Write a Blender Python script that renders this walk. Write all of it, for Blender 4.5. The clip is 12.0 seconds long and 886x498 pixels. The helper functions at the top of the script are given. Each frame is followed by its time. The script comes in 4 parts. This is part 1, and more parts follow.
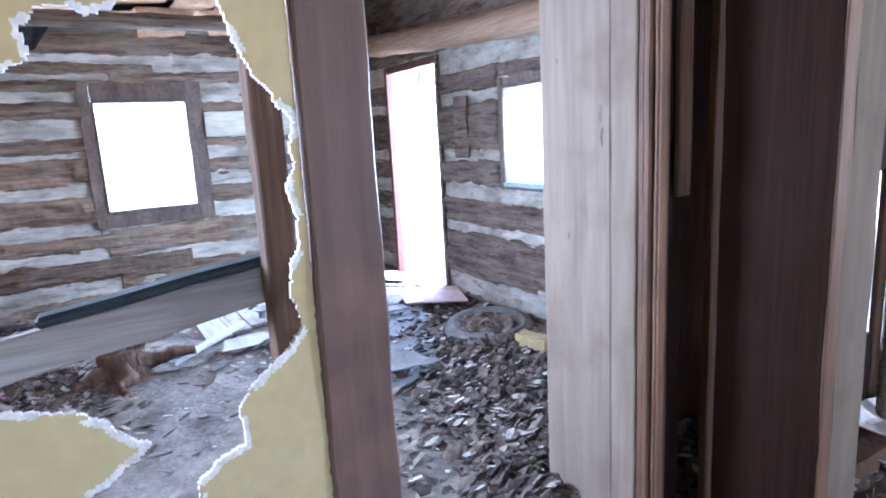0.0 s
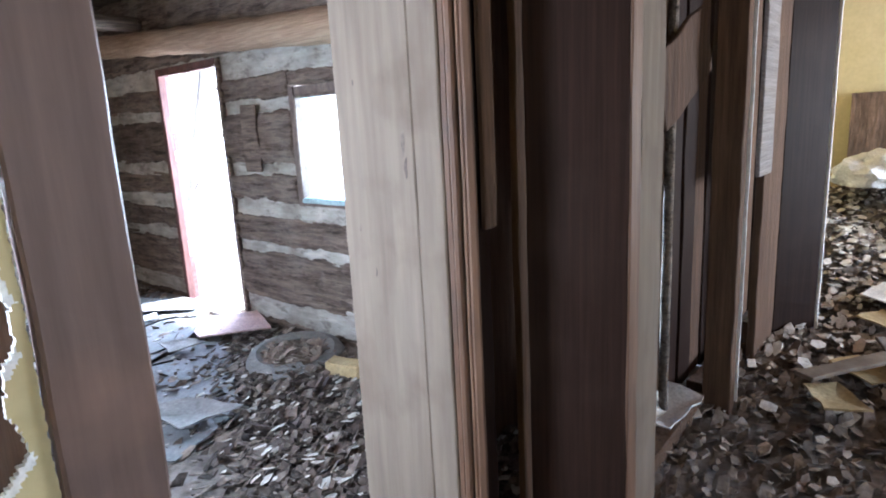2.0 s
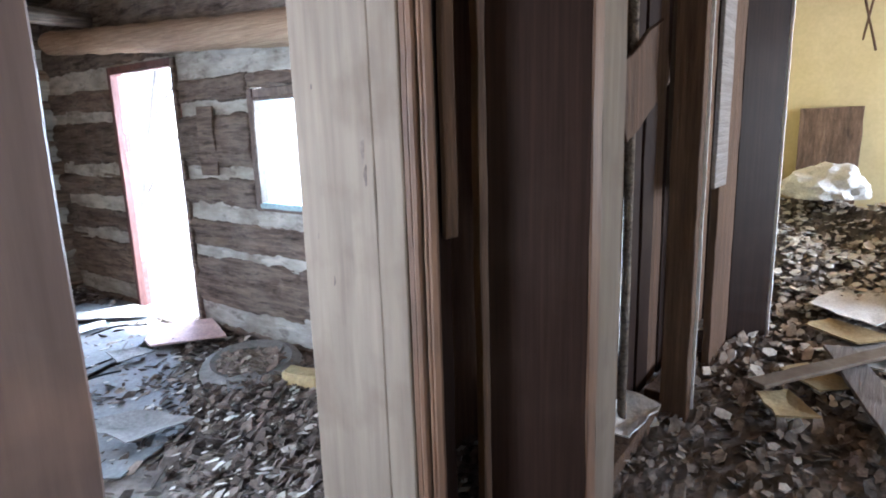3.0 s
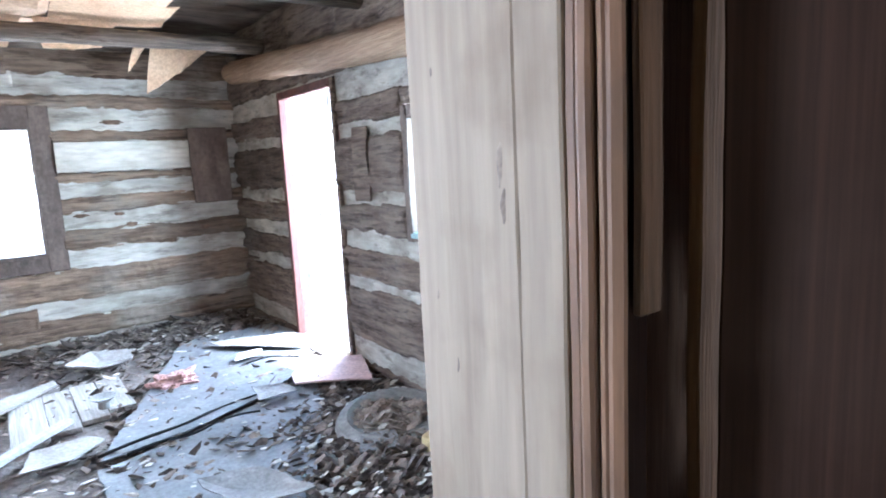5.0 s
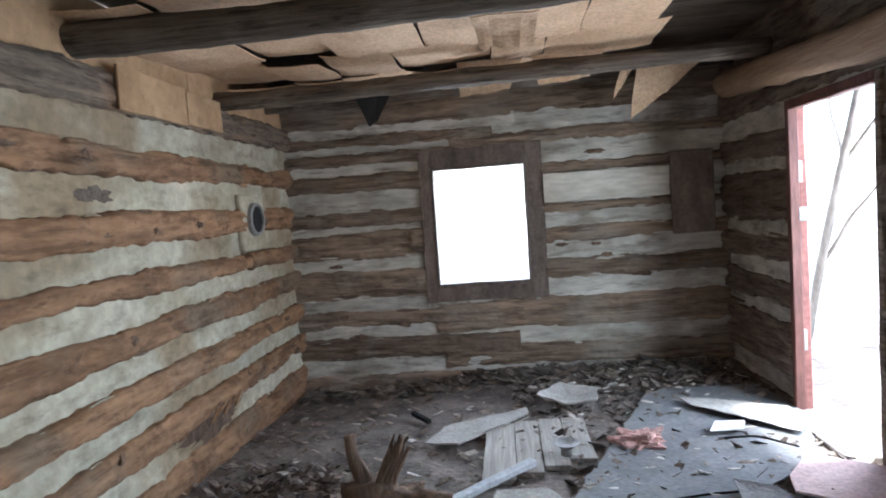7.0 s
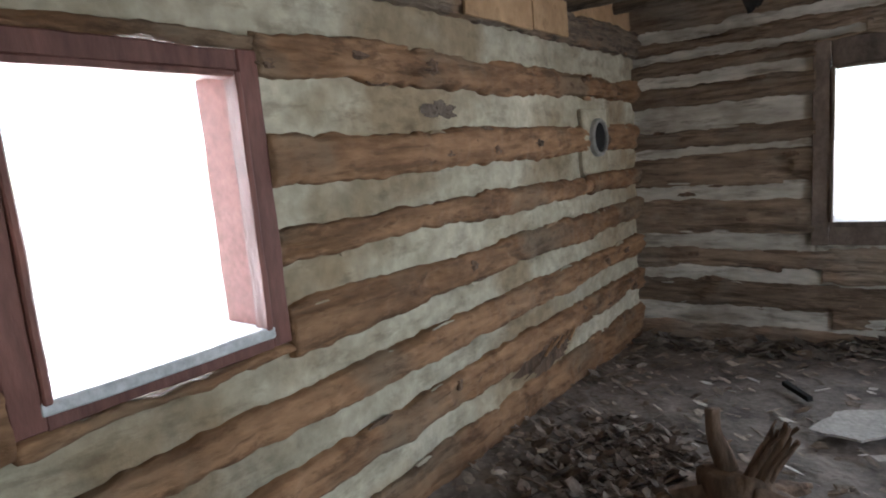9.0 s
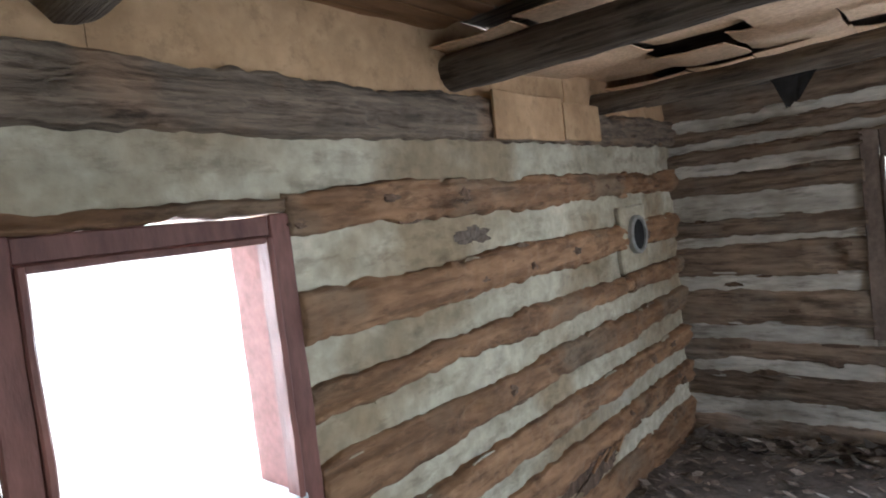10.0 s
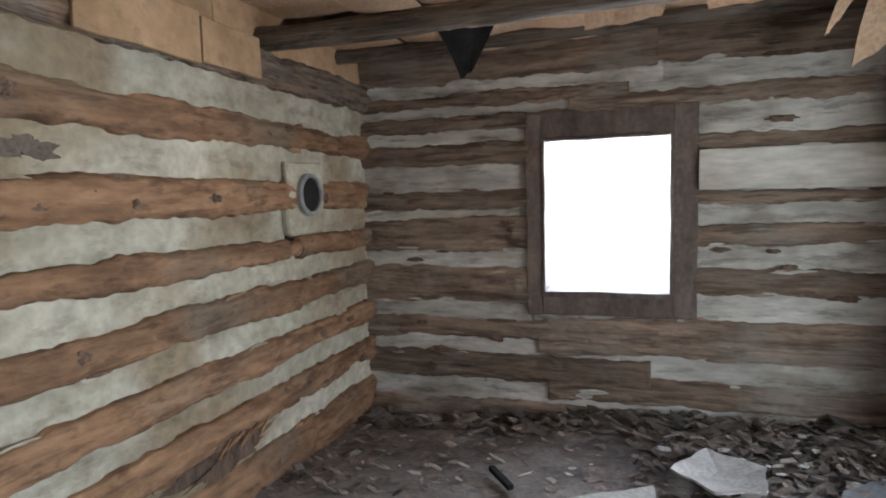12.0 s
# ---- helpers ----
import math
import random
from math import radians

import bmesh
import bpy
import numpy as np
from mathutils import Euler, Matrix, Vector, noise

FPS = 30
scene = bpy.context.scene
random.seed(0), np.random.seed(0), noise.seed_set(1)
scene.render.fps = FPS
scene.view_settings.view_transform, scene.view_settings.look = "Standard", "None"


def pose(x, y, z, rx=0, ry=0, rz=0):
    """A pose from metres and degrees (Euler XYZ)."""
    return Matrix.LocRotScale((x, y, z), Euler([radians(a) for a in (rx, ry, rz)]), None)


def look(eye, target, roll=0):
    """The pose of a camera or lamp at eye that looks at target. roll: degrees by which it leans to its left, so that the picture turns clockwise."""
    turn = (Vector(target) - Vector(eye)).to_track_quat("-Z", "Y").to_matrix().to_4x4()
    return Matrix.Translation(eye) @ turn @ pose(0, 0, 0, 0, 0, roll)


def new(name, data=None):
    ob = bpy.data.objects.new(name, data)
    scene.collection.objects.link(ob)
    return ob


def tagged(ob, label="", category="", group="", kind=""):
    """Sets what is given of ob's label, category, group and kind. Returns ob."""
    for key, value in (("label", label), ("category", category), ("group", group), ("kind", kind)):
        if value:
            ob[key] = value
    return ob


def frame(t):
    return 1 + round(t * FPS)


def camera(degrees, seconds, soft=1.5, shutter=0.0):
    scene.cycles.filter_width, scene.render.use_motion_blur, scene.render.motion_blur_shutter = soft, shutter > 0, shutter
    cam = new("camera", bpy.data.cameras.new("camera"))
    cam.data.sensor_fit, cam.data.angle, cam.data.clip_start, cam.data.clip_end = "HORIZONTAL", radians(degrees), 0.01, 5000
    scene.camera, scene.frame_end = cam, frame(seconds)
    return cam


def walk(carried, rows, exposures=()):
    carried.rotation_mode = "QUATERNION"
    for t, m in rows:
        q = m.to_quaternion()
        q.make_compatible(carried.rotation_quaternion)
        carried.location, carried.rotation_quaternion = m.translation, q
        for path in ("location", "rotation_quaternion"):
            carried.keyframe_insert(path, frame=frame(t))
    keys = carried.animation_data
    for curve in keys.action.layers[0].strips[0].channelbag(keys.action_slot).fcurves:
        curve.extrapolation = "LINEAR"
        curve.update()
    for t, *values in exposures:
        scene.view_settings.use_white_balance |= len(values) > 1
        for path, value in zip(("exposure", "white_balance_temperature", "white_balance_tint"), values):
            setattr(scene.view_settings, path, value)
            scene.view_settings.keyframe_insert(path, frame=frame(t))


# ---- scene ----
cam = camera(73.4, 12.0, 1.9)
PATH = [
    (0, (0.518, 0.656, 1.394), (1.531, 2.338, 1.016), -3.2),
    (0.5, (0.583, 0.733, 1.449), (1.929, 2.156, 1.046), -4.4),
    (1, (0.661, 0.751, 1.471), (2.084, 2.094, 1.057), -5.1),
    (1.5, (0.678, 0.793, 1.471), (2.125, 2.11, 1.06), -4.3),
    (2, (0.668, 0.824, 1.482), (2.168, 2.08, 1.068), -3.0),
    (2.5, (0.685, 0.832, 1.488), (2.259, 1.995, 1.074), -1.7),
    (4.5, (0.858, 1.074, 1.459), (2.427, 2.269, 1.127), -1.9),
    (5, (1.241, 1.259, 1.444), (2.427, 2.843, 1.147), -3.0),
    (5.5, (1.343, 1.423, 1.429), (2.178, 3.217, 1.139), -3.2),
    (6, (1.32, 1.589, 1.525), (1.837, 3.51, 1.314), -2.7),
    (6.5, (1.347, 1.722, 1.551), (1.596, 3.699, 1.375), -2.5),
    (7, (1.369, 1.92, 1.526), (1.15, 3.903, 1.387), -4.2),
    (7.5, (1.332, 2.304, 1.425), (0.584, 4.156, 1.315), -5.0),
    (9.5, (1.027, 2.411, 1.6), (-0.215, 3.947, 1.284), -6.2),
    (10, (1.037, 2.48, 1.817), (-0.262, 3.997, 1.703), -6.7),
    (10.5, (1.169, 2.565, 1.88), (-0.145, 4.073, 1.929), -5.7),
    (11, (1.327, 2.704, 1.816), (0.182, 4.339, 1.944), -4.9),
    (11.5, (1.356, 2.877, 1.695), (0.537, 4.702, 1.675), -3.6),
    (12, (1.354, 3.137, 1.512), (0.726, 5.027, 1.333), -1.6),
]
EXPOSURES = [(0.0, 3.55, 4850, 16), (0.5, 3.45, 5200, 14), (1.5, 3.35, 5250, 12), (2.5, 3.3, 5300, 11), (4.5, 3.45, 5200, 10), (5.0, 3.65, 5150, 9), (5.5, 3.5, 5150, 8), (6.0, 3.35, 4950, 7), (6.5, 3.2, 5150, 8), (7.0, 2.2, 5750, 10), (7.5, 1.15, 6250, 11), (8.0, 1.2, 6250, 12), (9.5, 1.8, 6250, 11), (10.0, 1.85, 6000, 11), (10.5, 1.85, 5950, 11), (11.0, 1.6, 6000, 11), (11.5, 2.2, 5950, 12), (12.0, 2.1, 6100, 12)]
walk(cam, [(t, look(eye, target, roll)) for t, eye, target, roll in PATH], EXPOSURES)

# ---- world and light ----
SUN_EL, SUN_AZ = 74.0, 92.0
world = bpy.data.worlds.new("sky")
scene.world = world
world.use_nodes = True
wn = world.node_tree
sky = wn.nodes.new("ShaderNodeTexSky")
sky.sky_type = 'NISHITA'
sky.sun_disc = False
sky.sun_elevation = radians(SUN_EL)
sky.sun_rotation = radians(SUN_AZ)
sky.air_density, sky.dust_density, sky.ozone_density = 1.0, 0.6, 1.0
wn.nodes["Background"].inputs["Strength"].default_value = 0.15
wn.links.new(sky.outputs[0], wn.nodes["Background"].inputs["Color"])
sun = new("sun", bpy.data.lights.new("sun", "SUN"))
sun.data.energy, sun.data.angle, sun.data.color = 3.0, radians(3), (1, 0.95, 0.88)
sun.matrix_world = look((math.sin(radians(SUN_AZ)) * 20, math.cos(radians(SUN_AZ)) * 20, 20 * math.tan(radians(SUN_EL))), (0, 0, 0))


def sky_lamp(name, eye, target, w, h, power, col=(0.9, 0.95, 1.0)):
    lamp = new(name, bpy.data.lights.new(name, "AREA"))
    lamp.data.shape, lamp.data.size, lamp.data.size_y, lamp.data.energy, lamp.data.color = "RECTANGLE", w, h, power, col
    lamp.matrix_world = look(eye, target)
    return lamp


sky_lamp("daylight_door", (4.6, 5.7, 1.25), (0, 5.1, 1.0), 2.6, 2.7, 66, (0.95, 0.97, 1.0))
sky_lamp("daylight_window_east", (4.3, 3.8, 1.45), (0, 3.2, 1.3), 2.0, 1.6, 56, (0.85, 0.95, 1.0))
sky_lamp("daylight_window_north", (1.15, 8.3, 1.45), (1.15, 0, 1.3), 1.8, 1.9, 66, (0.85, 0.93, 1.0))
sky_lamp("daylight_window_west", (-1.8, 3.75, 1.5), (3, 3.0, 1.3), 1.6, 1.8, 120, (0.95, 0.97, 1.0))
# Added light for the far room; its south opening is unseen and assumed.
sky_lamp("far_room_fill", (7.0, -2.78, 1.5), (7.0, 3, 1.2), 2.0, 1.3, 38, (1.0, 0.97, 0.92))
# Added weak fill for the hall, set in an unseen opening.
sky_lamp("hall_fill", (0.6, -2.78, 1.5), (0.6, 3, 1.4), 1.2, 1.2, 3.4, (1.0, 0.97, 0.94))


# ---- materials ----
def mat(name, c1, c2, scale=(3, 3, 3), rough=0.85, bump=0.3, fine=40.0, rand=0.15, metal=0.0, vary=1.0, crack=None, spots=0.0, c3=None, spotscale=2.2, pits=None, pit=0.75, spotlo=0.52):
    m = bpy.data.materials.new(name)
    m.use_nodes = True
    nt = m.node_tree
    b = nt.nodes["Principled BSDF"]
    b.inputs["Roughness"].default_value, b.inputs["Metallic"].default_value = rough, metal
    b.inputs["Specular IOR Level"].default_value = 0.3
    co = nt.nodes.new("ShaderNodeTexCoord")
    info = nt.nodes.new("ShaderNodeObjectInfo")
    isl = nt.nodes.new("ShaderNodeNewGeometry")
    mp = nt.nodes.new("ShaderNodeMapping")
    mp.inputs["Scale"].default_value = scale
    nt.links.new(co.outputs["Object"], mp.inputs["Vector"])
    add = nt.nodes.new("ShaderNodeVectorMath")
    nt.links.new(mp.outputs[0], add.inputs[0])
    mul = nt.nodes.new("ShaderNodeMath")
    mul.operation, mul.inputs[1].default_value = "MULTIPLY", 37.0
    nt.links.new(info.outputs["Random"], mul.inputs[0])
    nt.links.new(mul.outputs[0], add.inputs[1])
    n1 = nt.nodes.new("ShaderNodeTexNoise")
    n1.inputs["Scale"].default_value, n1.inputs["Detail"].default_value, n1.inputs["Roughness"].default_value = 1.0, 7, 0.65
    nt.links.new(add.outputs[0], n1.inputs["Vector"])
    ramp = nt.nodes.new("ShaderNodeValToRGB")
    ramp.color_ramp.elements[0].position, ramp.color_ramp.elements[1].position = 0.33, 0.68
    ramp.color_ramp.elements[0].color, ramp.color_ramp.elements[1].color = (*c1, 1), (*c2, 1)
    nt.links.new(n1.outputs["Fac"], ramp.inputs["Fac"])
    col = ramp.outputs["Color"]
    if c3:
        n3 = nt.nodes.new("ShaderNodeTexNoise")
        n3.inputs["Scale"].default_value, n3.inputs["Detail"].default_value = spotscale, 6
        nt.links.new(co.outputs["Object"], n3.inputs["Vector"])
        r3 = nt.nodes.new("ShaderNodeValToRGB")
        r3.color_ramp.elements[0].position, r3.color_ramp.elements[1].position = spotlo, spotlo + 0.14
        nt.links.new(n3.outputs["Fac"], r3.inputs["Fac"])
        k = nt.nodes.new("ShaderNodeMath")
        k.operation, k.inputs[1].default_value = "MULTIPLY", spots
        nt.links.new(r3.outputs["Color"], k.inputs[0])
        mx = nt.nodes.new("ShaderNodeMixRGB")
        mx.inputs["Color2"].default_value = (*c3, 1)
        nt.links.new(k.outputs[0], mx.inputs["Fac"])
        nt.links.new(col, mx.inputs["Color1"])
        col = mx.outputs["Color"]
    if crack:
        mc = nt.nodes.new("ShaderNodeMapping")
        mc.inputs["Scale"].default_value = crack
        nt.links.new(add.outputs[0], mc.inputs["Vector"])
        nc = nt.nodes.new("ShaderNodeTexNoise")
        nc.inputs["Scale"].default_value, nc.inputs["Detail"].default_value, nc.inputs["Distortion"].default_value = 1.0, 5, 0.4
        nt.links.new(mc.outputs[0], nc.inputs["Vector"])
        rc = nt.nodes.new("ShaderNodeValToRGB")
        rc.color_ramp.elements[0].position, rc.color_ramp.elements[1].position = 0.34, 0.44
        rc.color_ramp.elements[0].color = (0.28, 0.25, 0.22, 1)
        nt.links.new(nc.outputs["Fac"], rc.inputs["Fac"])
        mcx = nt.nodes.new("ShaderNodeMixRGB")
        mcx.blend_type = "MULTIPLY"
        mcx.inputs["Fac"].default_value = 0.5
        nt.links.new(col, mcx.inputs["Color1"])
        nt.links.new(rc.outputs["Color"], mcx.inputs["Color2"])
        col = mcx.outputs["Color"]
    if pits:
        mq = nt.nodes.new("ShaderNodeMapping")
        mq.inputs["Scale"].default_value = pits
        nt.links.new(co.outputs["Object"], mq.inputs["Vector"])
        nq = nt.nodes.new("ShaderNodeTexNoise")
        nq.inputs["Scale"].default_value, nq.inputs["Detail"].default_value, nq.inputs["Roughness"].default_value = 1.0, 6, 0.7
        nt.links.new(mq.outputs[0], nq.inputs["Vector"])
        rq = nt.nodes.new("ShaderNodeValToRGB")
        rq.color_ramp.elements[0].position, rq.color_ramp.elements[1].position = 0.36, 0.47
        rq.color_ramp.elements[0].color = (0.16, 0.13, 0.11, 1)
        nt.links.new(nq.outputs["Fac"], rq.inputs["Fac"])
        mqx = nt.nodes.new("ShaderNodeMixRGB")
        mqx.blend_type = "MULTIPLY"
        mqx.inputs["Fac"].default_value = pit
        nt.links.new(col, mqx.inputs["Color1"])
        nt.links.new(rq.outputs["Color"], mqx.inputs["Color2"])
        col = mqx.outputs["Color"]
    nf = nt.nodes.new("ShaderNodeTexNoise")
    nf.inputs["Scale"].default_value, nf.inputs["Detail"].default_value = fine, 4
    grained = max(scale) > 3 * min(scale)
    nf.inputs["Scale"].default_value = 2.7 if grained else fine
    nt.links.new(add.outputs[0] if grained else co.outputs["Object"], nf.inputs["Vector"])
    mr = nt.nodes.new("ShaderNodeMapRange")
    mr.inputs["From Min"].default_value, mr.inputs["From Max"].default_value = 0.3, 0.7
    mr.inputs["To Min"].default_value, mr.inputs["To Max"].default_value = 1 - 0.2 * vary, 1 + 0.15 * vary
    nt.links.new(nf.outputs["Fac"], mr.inputs["Value"])
    rsum = nt.nodes.new("ShaderNodeMath")
    rsum.operation = "ADD"
    nt.links.new(info.outputs["Random"], rsum.inputs[0])
    nt.links.new(isl.outputs["Random Per Island"], rsum.inputs[1])
    rr = nt.nodes.new("ShaderNodeMapRange")
    rr.inputs["From Max"].default_value = 2.0
    rr.inputs["To Min"].default_value, rr.inputs["To Max"].default_value = 1 - 1.6 * rand, 1 + 1.6 * rand
    nt.links.new(rsum.outputs[0], rr.inputs["Value"])
    v = nt.nodes.new("ShaderNodeMath")
    v.operation = "MULTIPLY"
    nt.links.new(mr.outputs[0], v.inputs[0])
    nt.links.new(rr.outputs[0], v.inputs[1])
    sc = nt.nodes.new("ShaderNodeVectorMath")
    sc.operation = "SCALE"
    nt.links.new(col, sc.inputs[0])
    nt.links.new(v.outputs[0], sc.inputs["Scale"])
    nt.links.new(sc.outputs[0], b.inputs["Base Color"])
    if bump:
        s2 = nt.nodes.new("ShaderNodeMath")
        s2.operation = "ADD"
        nt.links.new(n1.outputs["Fac"], s2.inputs[0])
        nt.links.new(nf.outputs["Fac"], s2.inputs[1])
        bm_ = nt.nodes.new("ShaderNodeBump")
        bm_.inputs["Strength"].default_value, bm_.inputs["Distance"].default_value = bump, 0.02
        nt.links.new(s2.outputs[0], bm_.inputs["Height"])
        nt.links.new(bm_.outputs[0], b.inputs["Normal"])
    return m


ALONG_X, ALONG_Y, UPRIGHT = (1.5, 45, 45), (45, 1.5, 45), (60, 60, 1.6)
# Same log wood: door light warms the west colour, backlight greys the north one.
M_LOG_W = mat("log_wood_lit_west", (0.16, 0.085, 0.044), (0.37, 0.215, 0.118), (8, 2.2, 10), 0.85, 0.8, 28, rand=0.22, crack=(1.6, 1.0, 2.0), c3=(0.21, 0.16, 0.11), spots=0.8, spotscale=1.6, pits=(8, 5, 15), pit=0.5)
M_LOG_N = mat("log_wood_backlit_north", (0.125, 0.088, 0.062), (0.33, 0.24, 0.17), (1.8, 10, 14), 0.85, 0.9, 28, rand=0.25, crack=(0.8, 1.3, 1.6), c3=(0.26, 0.225, 0.185), spots=0.7, pits=(2.5, 9, 22), pit=0.6)
# Darker variant of the log wood, even over the whole east wall.
M_LOG_E = mat("log_wood_east", (0.09, 0.065, 0.05), (0.25, 0.19, 0.145), (16, 2.6, 20), 0.85, 0.9, 28, rand=0.2, crack=(1.3, 0.9, 1.3), c3=(0.26, 0.215, 0.18), spots=0.5, pits=(9, 3, 24))
M_LOG_GREY = mat("weathered_top_log", (0.085, 0.068, 0.052), (0.25, 0.19, 0.14), (22, 2.0, 24), 0.85, 1.0, 28, crack=(1.3, 0.9, 1.3), c3=(0.28, 0.16, 0.09), spots=0.5, spotscale=3, pits=(9, 3, 24))
M_KNOT = mat("dark_knot", (0.09, 0.07, 0.055), (0.17, 0.135, 0.105), (9, 9, 9), 0.9, 0.2, 60)
M_CHINK = mat("lime_chinking", (0.29, 0.26, 0.19), (0.46, 0.425, 0.335), (2.5, 2.5, 4.5), 0.95, 0.45, 16, rand=0.17, c3=(0.225, 0.165, 0.10), spots=0.85, spotscale=1.25, spotlo=0.47, pits=(7, 4, 12), pit=0.3)
M_CHINK_N = mat("lime_chinking_grey", (0.33, 0.305, 0.26), (0.56, 0.53, 0.47), (2.0, 2.5, 9), 0.95, 0.45, 16, rand=0.18, c3=(0.22, 0.19, 0.15), spots=0.75, spotscale=2.2, pits=(3, 6, 16), pit=0.5)
M_BEAM = mat("weathered_beam", (0.06, 0.047, 0.037), (0.20, 0.158, 0.12), ALONG_X, 0.9, 0.7, 25, c3=(0.30, 0.26, 0.21), spots=0.35, pits=(2.5, 14, 14))
M_POLE_E = mat("peeled_pole", (0.24, 0.15, 0.09), (0.40, 0.28, 0.18), ALONG_Y, 0.8, 0.4, 25)
M_CARD = mat("cardboard", (0.48, 0.32, 0.195), (0.66, 0.465, 0.305), (2, 2, 2), 0.9, 0.15, 50, rand=0.18)
M_CEIL = mat("ceiling_boards", (0.155, 0.076, 0.036), (0.26, 0.142, 0.07), (9, 1.2, 9), 0.75, 0.2, 30, rand=0.14, c3=(0.13, 0.07, 0.036), spots=0.5, spotscale=1.5)
M_PLY = mat("bare_plywood", (0.31, 0.195, 0.105), (0.43, 0.285, 0.165), (2.5, 5, 5), 0.85, 0.15, 18, vary=0.5, c3=(0.24, 0.145, 0.075), spots=0.6, spotscale=3, pits=(12, 12, 12), pit=0.25)
M_TRIM = mat("red_brown_trim", (0.085, 0.035, 0.03), (0.17, 0.075, 0.06), (12, 12, 3), 0.6, 0.25, 30)
M_TRIM_GREY = mat("worn_window_trim", (0.085, 0.064, 0.053), (0.175, 0.133, 0.108), (10, 10, 4), 0.75, 0.3, 30)
M_RED = mat("faded_red_paint", (0.17, 0.072, 0.06), (0.25, 0.115, 0.098), (4, 4, 3), 0.8, 0.1, 40)
M_BLUE = mat("pale_blue_paint", (0.30, 0.43, 0.45), (0.40, 0.53, 0.55), (4, 4, 4), 0.7, 0.15, 40)
M_SILL = mat("pale_sill_paint", (0.32, 0.34, 0.35), (0.46, 0.48, 0.49), (4, 4, 4), 0.7, 0.2, 40)
M_POST = mat("stained_post", (0.115, 0.078, 0.066), (0.165, 0.112, 0.094), (14, 14, 1.0), 0.45, 0.04, 60, vary=0.5, c3=(0.27, 0.165, 0.125), spots=0.6, spotscale=1.8)
M_JAMB = mat("bare_light_board", (0.14, 0.108, 0.078), (0.185, 0.147, 0.11), (13, 13, 1.1), 0.8, 0.1, 60, rand=0.12, vary=0.5, c3=(0.115, 0.083, 0.058), spots=0.65, spotscale=3.2)
M_MOULD = mat("orange_moulding", (0.10, 0.056, 0.033), (0.16, 0.09, 0.053), (30, 30, 1.8), 0.6, 0.1, 40, rand=0.3, vary=0.6, c3=(0.08, 0.048, 0.032), spots=0.6, spotscale=4)
M_DARK = mat("dark_varnish", (0.015, 0.008, 0.0055), (0.026, 0.0135, 0.0095), (50, 50, 1.0), 0.6, 0.05, 60, c3=(0.034, 0.021, 0.016), spots=0.5, spotscale=2)
M_STUD = mat("rough_stud", (0.062, 0.034, 0.02), (0.135, 0.078, 0.046), (34, 34, 1.6), 0.85, 0.4, 40, c3=(0.08, 0.048, 0.028), spots=0.5, spotscale=4)
M_YELLOW = mat("yellow_plaster", (0.50, 0.415, 0.215), (0.57, 0.485, 0.275), (1.2, 1.2, 1.2), 0.85, 0.05, 30, vary=0.3, c3=(0.47, 0.385, 0.22), spots=0.5)
M_GYPSUM = mat("white_gypsum", (0.72, 0.72, 0.70), (0.82, 0.82, 0.80), (6, 6, 6), 0.95, 0.3, 60)
M_FLOOR = mat("dirty_floor", (0.08, 0.07, 0.062), (0.23, 0.20, 0.175), (5, 5, 5), 0.95, 0.6, 30, c3=(0.27, 0.24, 0.21), spots=0.6, spotscale=3)
M_PLANK = mat("grey_floor_plank", (0.28, 0.26, 0.23), (0.42, 0.39, 0.35), (20, 1.5, 20), 0.85, 0.3, 40, rand=0.1)
M_LINO = mat("grey_linoleum", (0.15, 0.155, 0.16), (0.23, 0.235, 0.24), (4, 4, 4), 0.6, 0.15, 40, c3=(0.26, 0.25, 0.23), spots=0.5, spotscale=6)
M_WHITEWASH = mat("flaking_whitewash", (0.46, 0.42, 0.35), (0.68, 0.64, 0.56), (2.0, 6, 9), 0.9, 0.5, 40, c3=(0.36, 0.31, 0.24), spots=0.6, spotscale=4)
M_PAPER = mat("dusty_paper", (0.30, 0.285, 0.255), (0.43, 0.41, 0.375), (5, 5, 5), 0.9, 0.2, 50, rand=0.12)
M_PINK = mat("pink_doormat", (0.55, 0.38, 0.35), (0.68, 0.52, 0.48), (6, 6, 6), 0.9, 0.2, 50)
M_CHIPS = mat("rubble_chips", (0.10, 0.08, 0.065), (0.34, 0.29, 0.24), (9, 9, 9), 0.95, 0.3, 60, rand=0.5)
M_CHIPS_LIGHT = mat("plaster_chips", (0.40, 0.37, 0.32), (0.60, 0.57, 0.52), (9, 9, 9), 0.95, 0.3, 60, rand=0.3)
M_LEAF = mat("dry_leaves", (0.11, 0.085, 0.07), (0.30, 0.25, 0.21), (15, 15, 15), 0.9, 0.2, 60, rand=0.5)
M_RUBBER = mat("dusty_rubber", (0.15, 0.145, 0.135), (0.25, 0.24, 0.22), (6, 6, 6), 0.85, 0.2, 50)
M_BLACK = mat("black_paint", (0.012, 0.018, 0.022), (0.03, 0.042, 0.05), (4, 4, 4), 0.7, 0.1, 40)
M_GREYBOARD = mat("grey_board", (0.17, 0.15, 0.14), (0.27, 0.245, 0.23), ALONG_X, 0.8, 0.3, 40)
M_METAL = mat("dull_tin", (0.22, 0.22, 0.21), (0.36, 0.36, 0.35), (8, 8, 8), 0.6, 0.2, 50, metal=0.4)
M_CARD_GREY = mat("grey_card", (0.17, 0.165, 0.16), (0.27, 0.26, 0.25), (5, 5, 5), 0.9, 0.3, 50)
M_MATT_BLACK = mat("matt_black", (0.008, 0.008, 0.008), (0.02, 0.02, 0.02), (5, 5, 5), 0.95, 0.1, 40)
